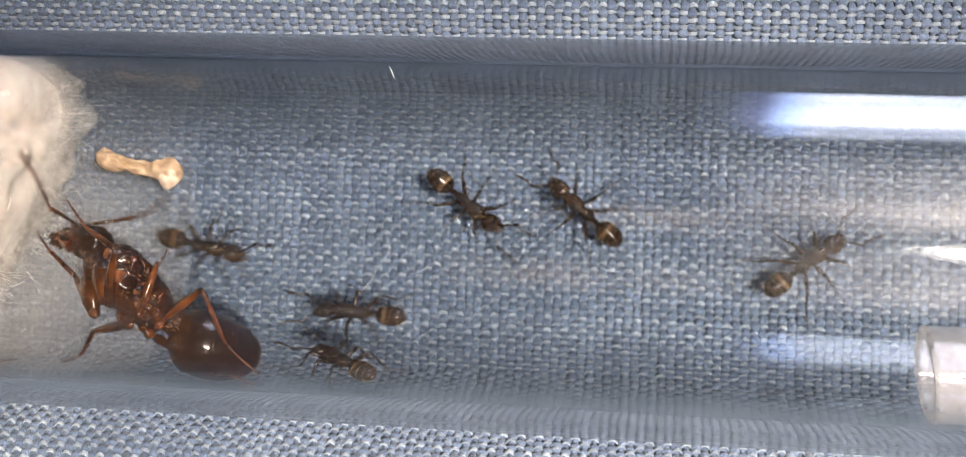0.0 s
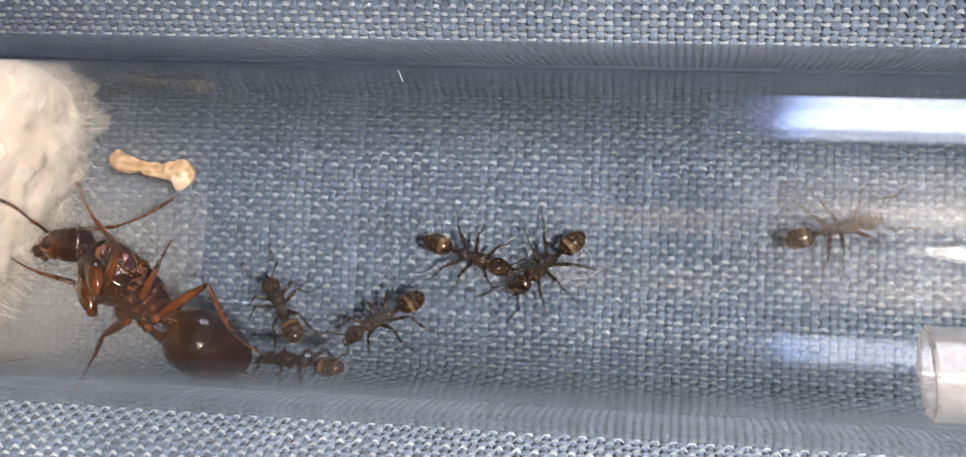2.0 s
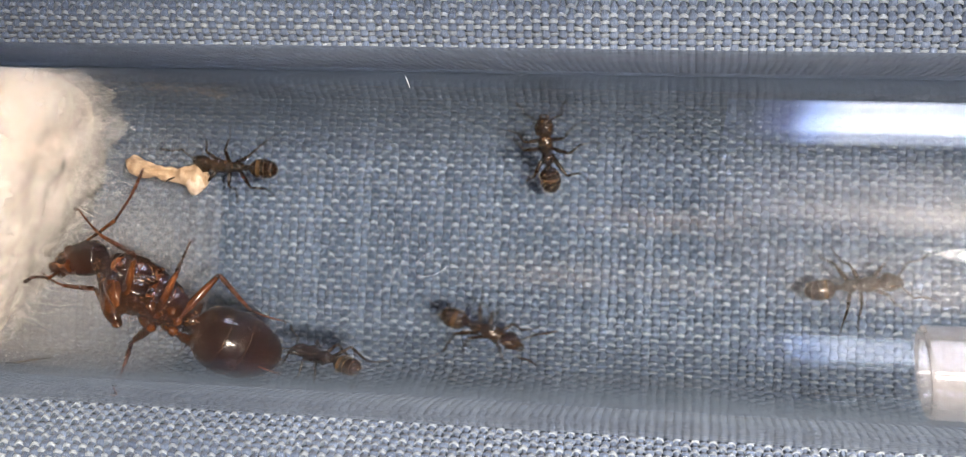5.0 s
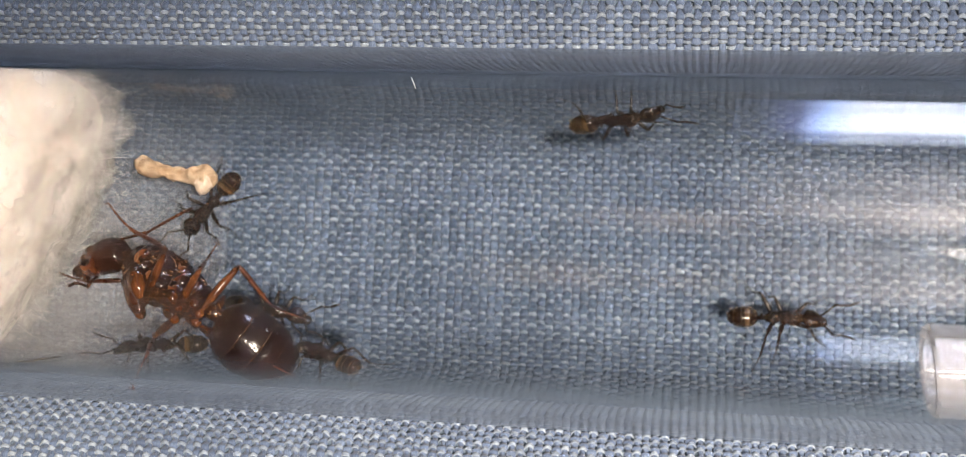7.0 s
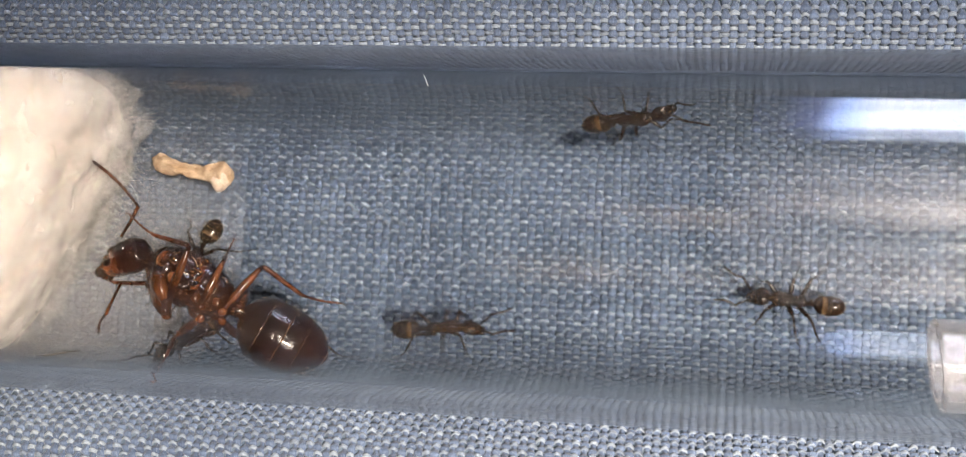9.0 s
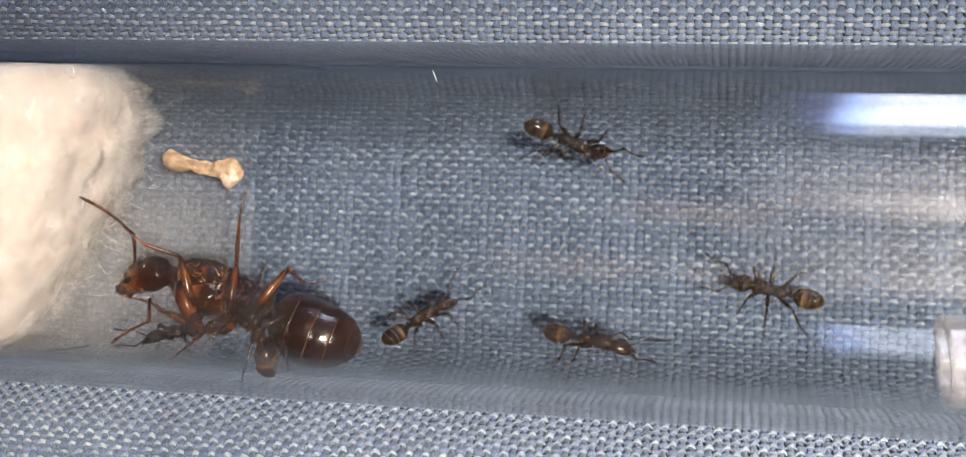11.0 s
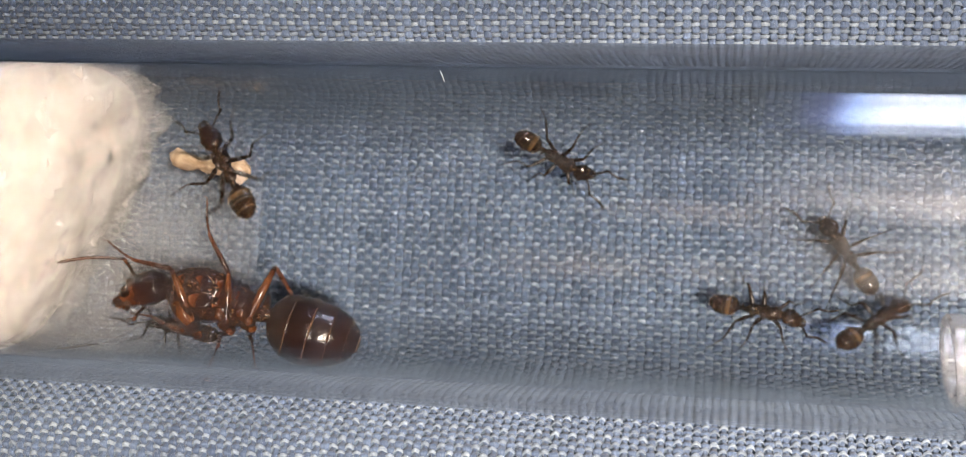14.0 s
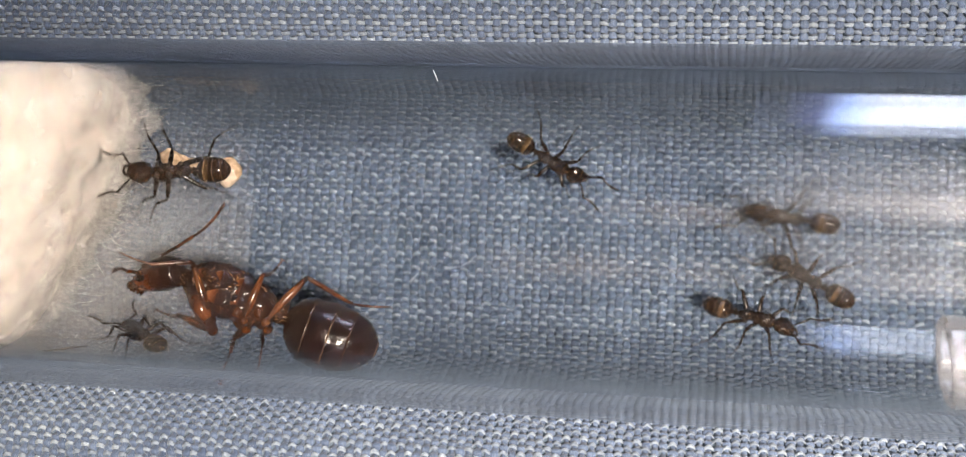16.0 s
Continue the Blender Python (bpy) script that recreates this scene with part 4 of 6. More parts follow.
def stride(ant, rows, seed):
    """Steps in tripods as the body moves on, and feelers that sway."""
    rng = random.Random(seed)
    ts = [r[0] for r in rows]
    ps = [r[1].translation for r in rows]
    legs, feelers = limbs(ant, "leg"), limbs(ant, "antenna")
    rest = {o: o.matrix_basis.copy() for o in legs + feelers}
    spread = {o: rng.uniform(-9, 9) for o in legs}
    times, phase, keys = [i * 0.125 for i in range(129)], 0.0, []
    last = None
    for t in times:
        i = max(k for k in range(len(ts)) if ts[k] <= t + 1e-6)
        j = min(i + 1, len(ts) - 1)
        u = (t - ts[i]) / (ts[j] - ts[i]) if j > i else 0.0
        p = ps[i].lerp(ps[j], u)
        going = (p - last).length * 1000 if last is not None else 0.0
        phase += min(going / 1.9 * 2 * math.pi, 2.2)
        keys.append((t, phase, min(1.0, going / 0.25)))
        last = p
    for k, leg in enumerate(legs):
        lag = math.pi if k in (0, 3, 4) else 0.0
        turn = [(t, leg_turn(rest[leg], spread[leg] + (4 + 15 * g) * math.sin(f + lag))) for t, f, g in keys[::1]]
        walk(leg, turn)
    for k, feeler in enumerate(feelers):
        a, b = rng.uniform(2.0, 3.4), rng.uniform(0, 6)
        walk(feeler, [(t, rest[feeler] @ pose(0, 0, 0, 14 * math.sin(a * t + b), 10 * math.sin(1.7 * a * t + b), 0)) for t in times[::2]])


def leg_turn(m, degrees):
    return Matrix.Translation(m.translation) @ pose(0, 0, 0, 0, 0, degrees) @ m.to_3x3().to_4x4()


# ---- building it ----
room()
tablecloth()
test_tube()
cotton_plug()
plastic_pipe()
crumb()
curved_film("condensation_film", -34.0, -22.2, -82, 60, R_IN - 0.03, FILM, "thin veil of condensation on the glass floor", "condensation")
curved_film("food_smear", -6.5, 4.6, 6, 20, R_IN - 0.03, SMEAR, "faint brown dried smear on the glass floor", "smear")
curved_film("food_smear", -11.0, 4.0, -18, -1, R_IN - 0.03, SMEAR, "faint brown dried smear on the glass floor", "smear")
# This last film stands in for the lamp's glare, no dust lies there.
curved_film("dust_haze", 1.0, 25.0, 156, 204, R_IN - 0.03, GLARE_HAZE, "pale film painted as lamp glare along the upper glass", "dust")
loose_fibres()
workers, queen_ant = all_ants()
queen_head = [o for o in queen_ant.children if o.name.startswith("head")][0]
queen_legs = [o for o in queen_ant.children if o.name.startswith("leg")]
queen_feelers = [o for o in queen_ant.children if o.name.startswith("antenna")]
queen_feelers = [queen_feelers[1], queen_feelers[0]]
queen_gaster = [o for o in queen_ant.children if o.name.startswith("gaster")][0]


def motions():
    ant_rows = [
        (0.00, pose(-0.02126, -0.00067, 0.00184, -5.8, -1.2, -11.9)),
        (0.50, pose(-0.01688, -0.00051, 0.00182, -4.7, 3.3, 35.1)),
        (1.00, pose(-0.01356, 0.00127, 0.00193, 11.2, -2.1, 10.1)),
        (1.50, pose(-0.00864, -0.00080, 0.00185, -5.6, -3.2, -29.0)),
        (2.00, pose(-0.00893, -0.00061, 0.00183, -4.8, -1.6, -18.7)),
        (2.50, pose(-0.00995, -0.00116, 0.00191, -5.8, -7.3, -51.4)),
        (3.00, pose(-0.00420, -0.00352, 0.00290, -34.4, -3.0, -4.3)),
        (3.50, pose(-0.00063, -0.00379, 0.00310, -37.8, 0.4, 0.5)),
        (4.00, pose(-0.00134, -0.00434, 0.00356, -38.8, -20.9, -24.0)),
        (4.62, pose(-0.00568, -0.00419, 0.00344, -38.5, -17.4, -20.6)),
        (5.25, pose(-0.01002, -0.00405, 0.00331, -37.9, -14.0, -17.3)),
        (5.88, pose(-0.01434, -0.00391, 0.00319, -37.2, -10.7, -13.8)),
        (6.50, pose(-0.01868, -0.00375, 0.00307, -36.1, -7.6, -10.4)),
        (7.00, pose(-0.01901, -0.00371, 0.00303, -36.1, -5.4, -7.4)),
        (7.50, pose(-0.01895, -0.00337, 0.00279, -33.0, 2.4, 3.7)),
        (8.00, pose(-0.01891, -0.00345, 0.00285, -33.8, 4.0, 5.8)),
        (8.50, pose(-0.01434, -0.00466, 0.00391, -48.2, -5.2, -4.7)),
        (9.00, pose(-0.01108, -0.00441, 0.00365, -45.4, 5.2, 5.0)),
        (9.62, pose(-0.00895, -0.00455, 0.00380, -47.3, 0.5, 0.5)),
        (10.25, pose(-0.00683, -0.00470, 0.00395, -48.9, -4.4, -3.8)),
        (10.88, pose(-0.00469, -0.00483, 0.00411, -50.1, -9.5, -7.9)),
        (11.50, pose(-0.00256, -0.00496, 0.00427, -50.8, -14.8, -11.8)),
        (12.00, pose(0.00010, -0.00453, 0.00377, -46.9, 5.5, 5.1)),
        (12.50, pose(0.00044, -0.00441, 0.00364, -45.2, 7.8, 7.7)),
        (13.00, pose(0.00698, -0.00436, 0.00360, -44.5, -3.7, -3.8)),
        (13.50, pose(0.00706, -0.00425, 0.00349, -43.3, 1.6, 1.7)),
        (14.00, pose(0.00804, -0.00325, 0.00271, -25.7, 21.3, 37.0)),
        (14.50, pose(0.01062, -0.00134, 0.00195, -11.4, 7.4, 32.7)),
        (15.00, pose(0.00875, -0.00188, 0.00209, 1.0, 19.6, 93.1)),
        (15.50, pose(0.00800, 0.00065, 0.00183, -3.0, -3.4, 131.3)),
        (16.00, pose(0.00408, 0.00150, 0.00198, -13.5, -1.9, 172.3))]
    walk(workers[0], ant_rows)
    stride(workers[0], ant_rows, 0)
    ant_rows = [
        (0.00, pose(-0.00882, 0.00180, 0.00207, 14.1, 11.6, -38.8)),
        (0.50, pose(-0.01036, 0.00166, 0.00203, 4.4, 16.8, -75.1)),
        (1.00, pose(-0.01084, -0.00160, 0.00201, 4.2, -12.5, -108.8)),
        (1.50, pose(-0.01218, -0.00375, 0.00306, 24.6, -26.7, -135.5)),
        (2.00, pose(-0.01294, -0.00385, 0.00313, 29.0, -24.0, -143.7)),
        (2.50, pose(-0.01287, -0.00376, 0.00307, 29.2, -22.2, -145.9)),
        (3.00, pose(-0.01480, -0.00416, 0.00340, 42.1, 6.5, 172.9)),
        (3.50, pose(-0.01703, -0.00378, 0.00309, 36.3, 13.2, 162.7)),
        (4.00, pose(-0.01870, -0.00394, 0.00321, 38.5, 12.2, 165.1)),
        (4.62, pose(-0.02010, -0.00445, 0.00369, 45.6, 9.5, 170.8)),
        (5.25, pose(-0.02150, -0.00489, 0.00420, 52.1, 5.9, 175.5)),
        (5.88, pose(-0.02292, -0.00526, 0.00472, 58.1, 1.8, 178.9)),
        (6.50, pose(-0.02437, -0.00556, 0.00525, 63.5, -2.3, -178.8)),
        (7.00, pose(-0.02378, -0.00564, 0.00542, 64.4, -10.8, -174.9)),
        (7.50, pose(-0.02376, -0.00562, 0.00538, 65.0, 1.4, 179.3)),
        (8.00, pose(-0.02439, -0.00548, 0.00510, 60.2, -15.0, -171.6)),
        (8.50, pose(-0.02426, -0.00566, 0.00548, 36.5, -57.0, -131.1)),
        (9.00, pose(-0.02315, -0.00567, 0.00550, 36.8, -57.4, -131.2)),
        (9.62, pose(-0.02338, -0.00563, 0.00540, 50.0, -46.0, -148.5)),
        (10.25, pose(-0.02361, -0.00558, 0.00528, 56.0, -34.7, -158.7)),
        (10.88, pose(-0.02382, -0.00552, 0.00516, 58.7, -24.1, -165.9)),
        (11.50, pose(-0.02402, -0.00545, 0.00504, 59.8, -14.0, -172.0)),
        (12.00, pose(-0.02395, -0.00543, 0.00500, 59.1, -15.2, -171.0)),
        (12.50, pose(-0.02400, -0.00537, 0.00491, 58.9, -11.0, -173.4)),
        (13.00, pose(-0.02428, -0.00538, 0.00492, 60.3, 3.0, 178.3)),
        (13.50, pose(-0.02429, -0.00544, 0.00502, 61.4, 5.4, 177.1)),
        (14.00, pose(-0.02469, -0.00536, 0.00488, 59.3, 15.0, 171.3)),
        (14.50, pose(-0.02563, -0.00545, 0.00504, 61.6, 9.6, 174.8)),
        (15.00, pose(-0.02614, -0.00551, 0.00516, 62.5, 13.2, 173.3)),
        (15.50, pose(-0.02589, -0.00561, 0.00536, 62.0, 30.0, 165.3)),
        (16.00, pose(-0.02585, -0.00562, 0.00538, 60.2, 36.2, 161.5))]
    walk(workers[1], ant_rows)
    stride(workers[1], ant_rows, 1)
    ant_rows = [
        (0.00, pose(-0.00377, 0.00185, 0.00208, -12.1, -10.7, 139.1)),
        (0.50, pose(-0.00536, 0.00309, 0.00262, -24.8, -15.4, 150.1)),
        (1.00, pose(-0.00605, 0.00234, 0.00226, -21.4, -4.3, 169.1)),
        (1.50, pose(-0.00582, -0.00088, 0.00186, 4.9, -4.7, -136.6)),
        (2.00, pose(-0.00567, -0.00094, 0.00187, 5.3, -5.1, -136.3)),
        (2.50, pose(-0.00577, -0.00092, 0.00187, 5.5, -4.7, -139.9)),
        (3.00, pose(-0.00533, -0.00049, 0.00182, 2.4, -2.1, -138.3)),
        (3.25, pose(-0.00570, 0.00066, 0.00184, -6.3, 0.5, -175.4)),
        (3.50, pose(-0.00599, 0.00179, 0.00207, -13.4, -8.5, 148.1)),
        (4.00, pose(-0.00800, 0.00318, 0.00267, -23.3, -18.9, 143.1)),
        (4.62, pose(-0.00664, 0.00410, 0.00334, -15.6, -36.8, 115.0)),
        (5.25, pose(-0.00528, 0.00484, 0.00413, 10.2, -48.6, 76.4)),
        (5.88, pose(-0.00392, 0.00541, 0.00497, 45.9, -42.8, 33.4)),
        (6.50, pose(-0.00260, 0.00582, 0.00585, 67.4, -20.8, 8.3)),
        (7.00, pose(-0.00256, 0.00575, 0.00567, 66.5, -15.6, 6.7)),
        (7.50, pose(-0.00264, 0.00575, 0.00568, 66.4, -16.6, 7.1)),
        (8.00, pose(-0.00269, 0.00578, 0.00575, 66.5, -19.4, 8.2)),
        (8.50, pose(-0.00274, 0.00575, 0.00567, 65.9, -18.9, 8.3)),
        (9.00, pose(-0.00249, 0.00570, 0.00555, 65.1, -16.0, 7.3)),
        (9.62, pose(-0.00347, 0.00542, 0.00498, 60.7, -3.5, 2.0)),
        (10.25, pose(-0.00447, 0.00508, 0.00445, 55.0, 7.7, -5.3)),
        (10.88, pose(-0.00547, 0.00470, 0.00395, 47.7, 17.3, -15.1)),
        (11.50, pose(-0.00649, 0.00427, 0.00350, 38.5, 24.6, -27.6)),
        (12.00, pose(-0.00666, 0.00422, 0.00345, 38.5, 23.2, -26.3)),
        (12.50, pose(-0.00667, 0.00403, 0.00328, 37.7, 18.6, -22.4)),
        (13.00, pose(-0.00660, 0.00396, 0.00323, 36.9, 18.3, -22.8)),
        (13.50, pose(-0.00669, 0.00382, 0.00311, 34.2, 20.1, -26.7)),
        (14.00, pose(-0.00673, 0.00378, 0.00308, 33.3, 20.9, -28.4)),
        (14.50, pose(-0.00668, 0.00377, 0.00308, 32.8, 21.7, -29.8)),
        (15.00, pose(-0.00673, 0.00378, 0.00308, 33.3, 20.9, -28.6)),
        (15.50, pose(-0.00671, 0.00374, 0.00306, 33.0, 20.5, -28.3)),
        (16.00, pose(-0.00677, 0.00372, 0.00304, 32.6, 20.7, -29.0))]
    walk(workers[2], ant_rows)
    stride(workers[2], ant_rows, 2)
    ant_rows = [
        (0.00, pose(-0.01384, -0.00349, 0.00276, 33.8, 2.0, 177.0)),
        (0.50, pose(-0.01551, -0.00394, 0.00309, 38.4, 8.9, 169.0)),
        (1.00, pose(-0.01631, -0.00429, 0.00338, 42.6, 8.0, 171.4)),
        (1.50, pose(-0.01793, -0.00395, 0.00309, 37.8, 12.3, 164.6)),
        (2.00, pose(-0.01782, -0.00329, 0.00262, 19.1, 27.4, 127.0)),
        (2.50, pose(-0.01816, -0.00112, 0.00180, 3.8, 11.5, 108.0)),
        (3.00, pose(-0.01788, 0.00110, 0.00179, -0.6, -8.1, 94.0)),
        (3.50, pose(-0.01850, 0.00240, 0.00217, -8.8, -18.7, 115.8)),
        (4.00, pose(-0.02046, 0.00417, 0.00328, -35.5, -20.7, 153.6)),
        (4.62, pose(-0.02109, 0.00377, 0.00295, -35.4, -8.2, 168.6)),
        (5.25, pose(-0.02171, 0.00334, 0.00266, -32.1, 2.5, -175.9)),
        (5.88, pose(-0.02230, 0.00288, 0.00240, -26.0, 10.7, -159.0)),
        (6.50, pose(-0.02288, 0.00242, 0.00218, -18.1, 15.8, -140.4)),
        (7.00, pose(-0.02310, 0.00136, 0.00185, -9.2, 10.3, -132.2)),
        (7.50, pose(-0.02357, 0.00061, 0.00173, -4.7, 5.2, -132.9)),
        (8.00, pose(-0.02407, -0.00047, 0.00172, 1.8, -2.1, -128.9)),
        (8.50, pose(-0.02442, -0.00128, 0.00183, 5.8, -8.3, -124.6)),
        (9.00, pose(-0.02453, -0.00154, 0.00189, 5.3, -11.2, -115.7)),
        (9.62, pose(-0.02261, -0.00448, 0.00360, 17.5, -40.6, -115.5)),
        (10.25, pose(-0.02091, -0.00593, 0.00601, 47.0, -59.4, -140.7)),
        (10.88, pose(-0.01802, -0.00509, 0.01159, 167.8, -55.9, 105.0)),
        (11.50, pose(-0.01610, -0.00252, 0.01367, -176.1, -25.6, 81.2)),
        (12.00, pose(-0.01656, -0.00169, 0.01397, 178.0, -17.6, 96.5)),
        (12.50, pose(-0.01684, -0.00108, 0.01411, 176.0, -11.2, 110.1)),
        (13.00, pose(-0.01820, -0.00023, 0.01419, 177.7, -2.9, 126.7)),
        (13.50, pose(-0.01812, 0.00030, 0.01420, -179.2, 1.0, 125.9)),
        (14.00, pose(-0.01891, 0.00145, 0.01403, -173.2, 9.9, 125.3)),
        (14.50, pose(-0.01962, 0.00222, 0.01380, -167.2, 14.8, 131.4)),
        (15.00, pose(-0.02025, 0.00224, 0.01379, -164.6, 12.8, 141.1)),
        (15.50, pose(-0.02078, 0.00199, 0.01387, -163.1, 6.4, 160.0)),
        (16.00, pose(-0.02073, 0.00118, 0.01409, -168.9, -0.6, -176.8))]
    walk(workers[3], ant_rows)
    stride(workers[3], ant_rows, 3)
    ant_rows = [
        (0.00, pose(-0.01372, -0.00561, 0.00536, 60.3, 35.4, 162.0)),
        (0.50, pose(-0.01487, -0.00547, 0.00508, 61.9, 10.1, 174.7)),
        (1.00, pose(-0.01510, -0.00567, 0.00549, 66.2, 11.0, 175.3)),
        (1.50, pose(-0.01531, -0.00571, 0.00557, 65.9, 23.6, 170.0)),
        (2.00, pose(-0.01599, -0.00587, 0.00599, 71.4, 11.8, 176.1)),
        (2.50, pose(-0.01532, -0.00587, 0.00600, 71.4, 10.9, 176.5)),
        (3.00, pose(-0.01532, -0.00584, 0.00592, 70.4, 15.0, 174.9)),
        (3.50, pose(-0.01542, -0.00575, 0.00568, 67.2, 22.7, 171.0)),
        (4.00, pose(-0.01554, -0.00572, 0.00561, 66.4, 22.8, 170.5)),
        (4.62, pose(-0.01552, -0.00567, 0.00548, 64.6, 24.7, 169.0)),
        (5.25, pose(-0.01551, -0.00561, 0.00536, 62.8, 26.7, 167.2)),
        (5.88, pose(-0.01550, -0.00554, 0.00523, 60.8, 28.5, 165.2)),
        (6.50, pose(-0.01550, -0.00548, 0.00509, 58.6, 30.3, 163.1)),
        (7.00, pose(-0.01573, -0.00562, 0.00538, 62.5, 29.3, 165.9)),
        (7.50, pose(-0.01625, -0.00567, 0.00548, 64.5, 25.5, 168.6)),
        (8.00, pose(-0.01710, -0.00554, 0.00521, 59.9, 30.6, 163.7)),
        (8.50, pose(-0.01767, -0.00555, 0.00523, 59.5, 32.9, 162.5)),
        (9.00, pose(-0.01794, -0.00554, 0.00521, 60.1, 30.6, 163.8)),
        (9.62, pose(-0.01617, -0.00517, 0.00458, 33.5, 50.9, 130.5)),
        (10.25, pose(-0.01441, -0.00472, 0.00396, -8.2, 50.8, 79.3)),
        (10.88, pose(-0.01269, -0.00419, 0.00342, -28.0, 35.6, 47.4)),
        (11.50, pose(-0.01100, -0.00360, 0.00295, -32.0, 18.8, 27.2)),
        (12.00, pose(-0.00603, -0.00253, 0.00234, -22.3, 11.7, 26.3)),
        (12.50, pose(-0.00377, -0.00232, 0.00226, -22.1, 3.9, 9.6)),
        (13.00, pose(-0.00108, -0.00233, 0.00226, -22.1, 3.8, 9.1)),
        (13.50, pose(0.00072, -0.00196, 0.00212, -18.6, 2.4, 7.2)),
        (14.00, pose(0.00293, -0.00317, 0.00267, -29.9, -5.5, -9.5)),
        (14.50, pose(0.00285, -0.00334, 0.00277, -31.1, -8.4, -13.5)),
        (15.00, pose(0.00303, -0.00346, 0.00285, -32.6, -7.5, -11.7)),
        (15.50, pose(0.00292, -0.00341, 0.00282, -32.3, -6.4, -10.0)),
        (16.00, pose(0.00285, -0.00339, 0.00281, -31.5, -9.1, -14.6))]
    walk(workers[4], ant_rows)
    stride(workers[4], ant_rows, 4)
    ant_rows = [
        (0.00, pose(0.00643, -0.00017, 0.00180, -2.2, 1.9, 40.1)),
        (0.50, pose(0.00665, -0.00010, 0.00180, -1.7, 1.4, 39.8)),
        (1.00, pose(0.00639, 0.00078, 0.00184, 2.9, -4.8, 58.7)),
        (1.50, pose(0.00697, 0.00126, 0.00193, 10.0, -4.3, 22.8)),
        (2.00, pose(0.00746, 0.00141, 0.00196, 11.9, -3.7, 17.4)),
        (2.50, pose(0.00800, 0.00141, 0.00196, 12.5, -2.6, 11.3)),
        (3.00, pose(0.00848, 0.00111, 0.00190, 10.1, -0.7, 3.7)),
        (3.50, pose(0.00904, 0.00088, 0.00186, 7.5, -1.8, 13.2)),
        (4.00, pose(0.00919, 0.00058, 0.00183, 5.1, -0.6, 7.5)),
        (4.62, pose(0.00872, -0.00050, 0.00182, -4.9, 0.7, 8.7)),
        (5.25, pose(0.00824, -0.00156, 0.00200, -14.8, 2.5, 9.5)),
        (5.88, pose(0.00778, -0.00257, 0.00236, -24.5, 4.5, 9.8)),
        (6.50, pose(0.00731, -0.00349, 0.00287, -34.1, 6.6, 9.6)),
        (7.00, pose(0.00482, -0.00291, 0.00252, -28.0, 0.4, 0.8)),
        (7.50, pose(0.00626, -0.00343, 0.00284, -31.6, -9.9, -15.7)),
        (7.67, pose(0.00594, -0.00323, 0.00271, -29.1, 15.0, 25.0)),
        (7.83, pose(0.00551, -0.00309, 0.00262, -6.0, 31.2, 78.6)),
        (8.00, pose(0.00504, -0.00305, 0.00260, 22.1, 22.2, 137.1)),
        (8.50, pose(0.00514, -0.00244, 0.00230, 22.7, 7.7, 162.3)),
        (9.00, pose(0.00468, -0.00228, 0.00223, 21.7, 2.3, 174.2)),
        (9.62, pose(0.00430, -0.00219, 0.00220, 20.8, 2.9, 172.2)),
        (10.25, pose(0.00392, -0.00211, 0.00217, 19.9, 3.6, 170.3)),
        (10.88, pose(0.00355, -0.00202, 0.00214, 19.1, 4.2, 168.2)),
        (11.50, pose(0.00317, -0.00194, 0.00211, 18.2, 4.7, 166.1)),
        (12.00, pose(0.00430, -0.00155, 0.00200, 12.7, 9.4, 144.3)),
        (12.50, pose(0.00570, -0.00092, 0.00187, 1.9, 10.2, 101.0)),
        (13.00, pose(0.00644, -0.00057, 0.00182, 1.9, 6.8, 105.9)),
        (13.50, pose(0.00655, -0.00050, 0.00182, 3.4, 5.3, 123.2)),
        (14.00, pose(0.00652, -0.00000, 0.00180, 0.9, 1.4, 124.4)),
        (14.50, pose(0.00614, -0.00048, 0.00182, 4.2, 4.0, 135.9)),
        (15.00, pose(0.00605, -0.00064, 0.00183, 4.3, 6.1, 125.6)),
        (15.50, pose(0.00570, -0.00061, 0.00183, 4.6, 5.5, 130.3)),
        (16.00, pose(0.00504, -0.00131, 0.00194, 11.5, 6.7, 150.4))]
    walk(workers[5], ant_rows)
    stride(workers[5], ant_rows, 5)
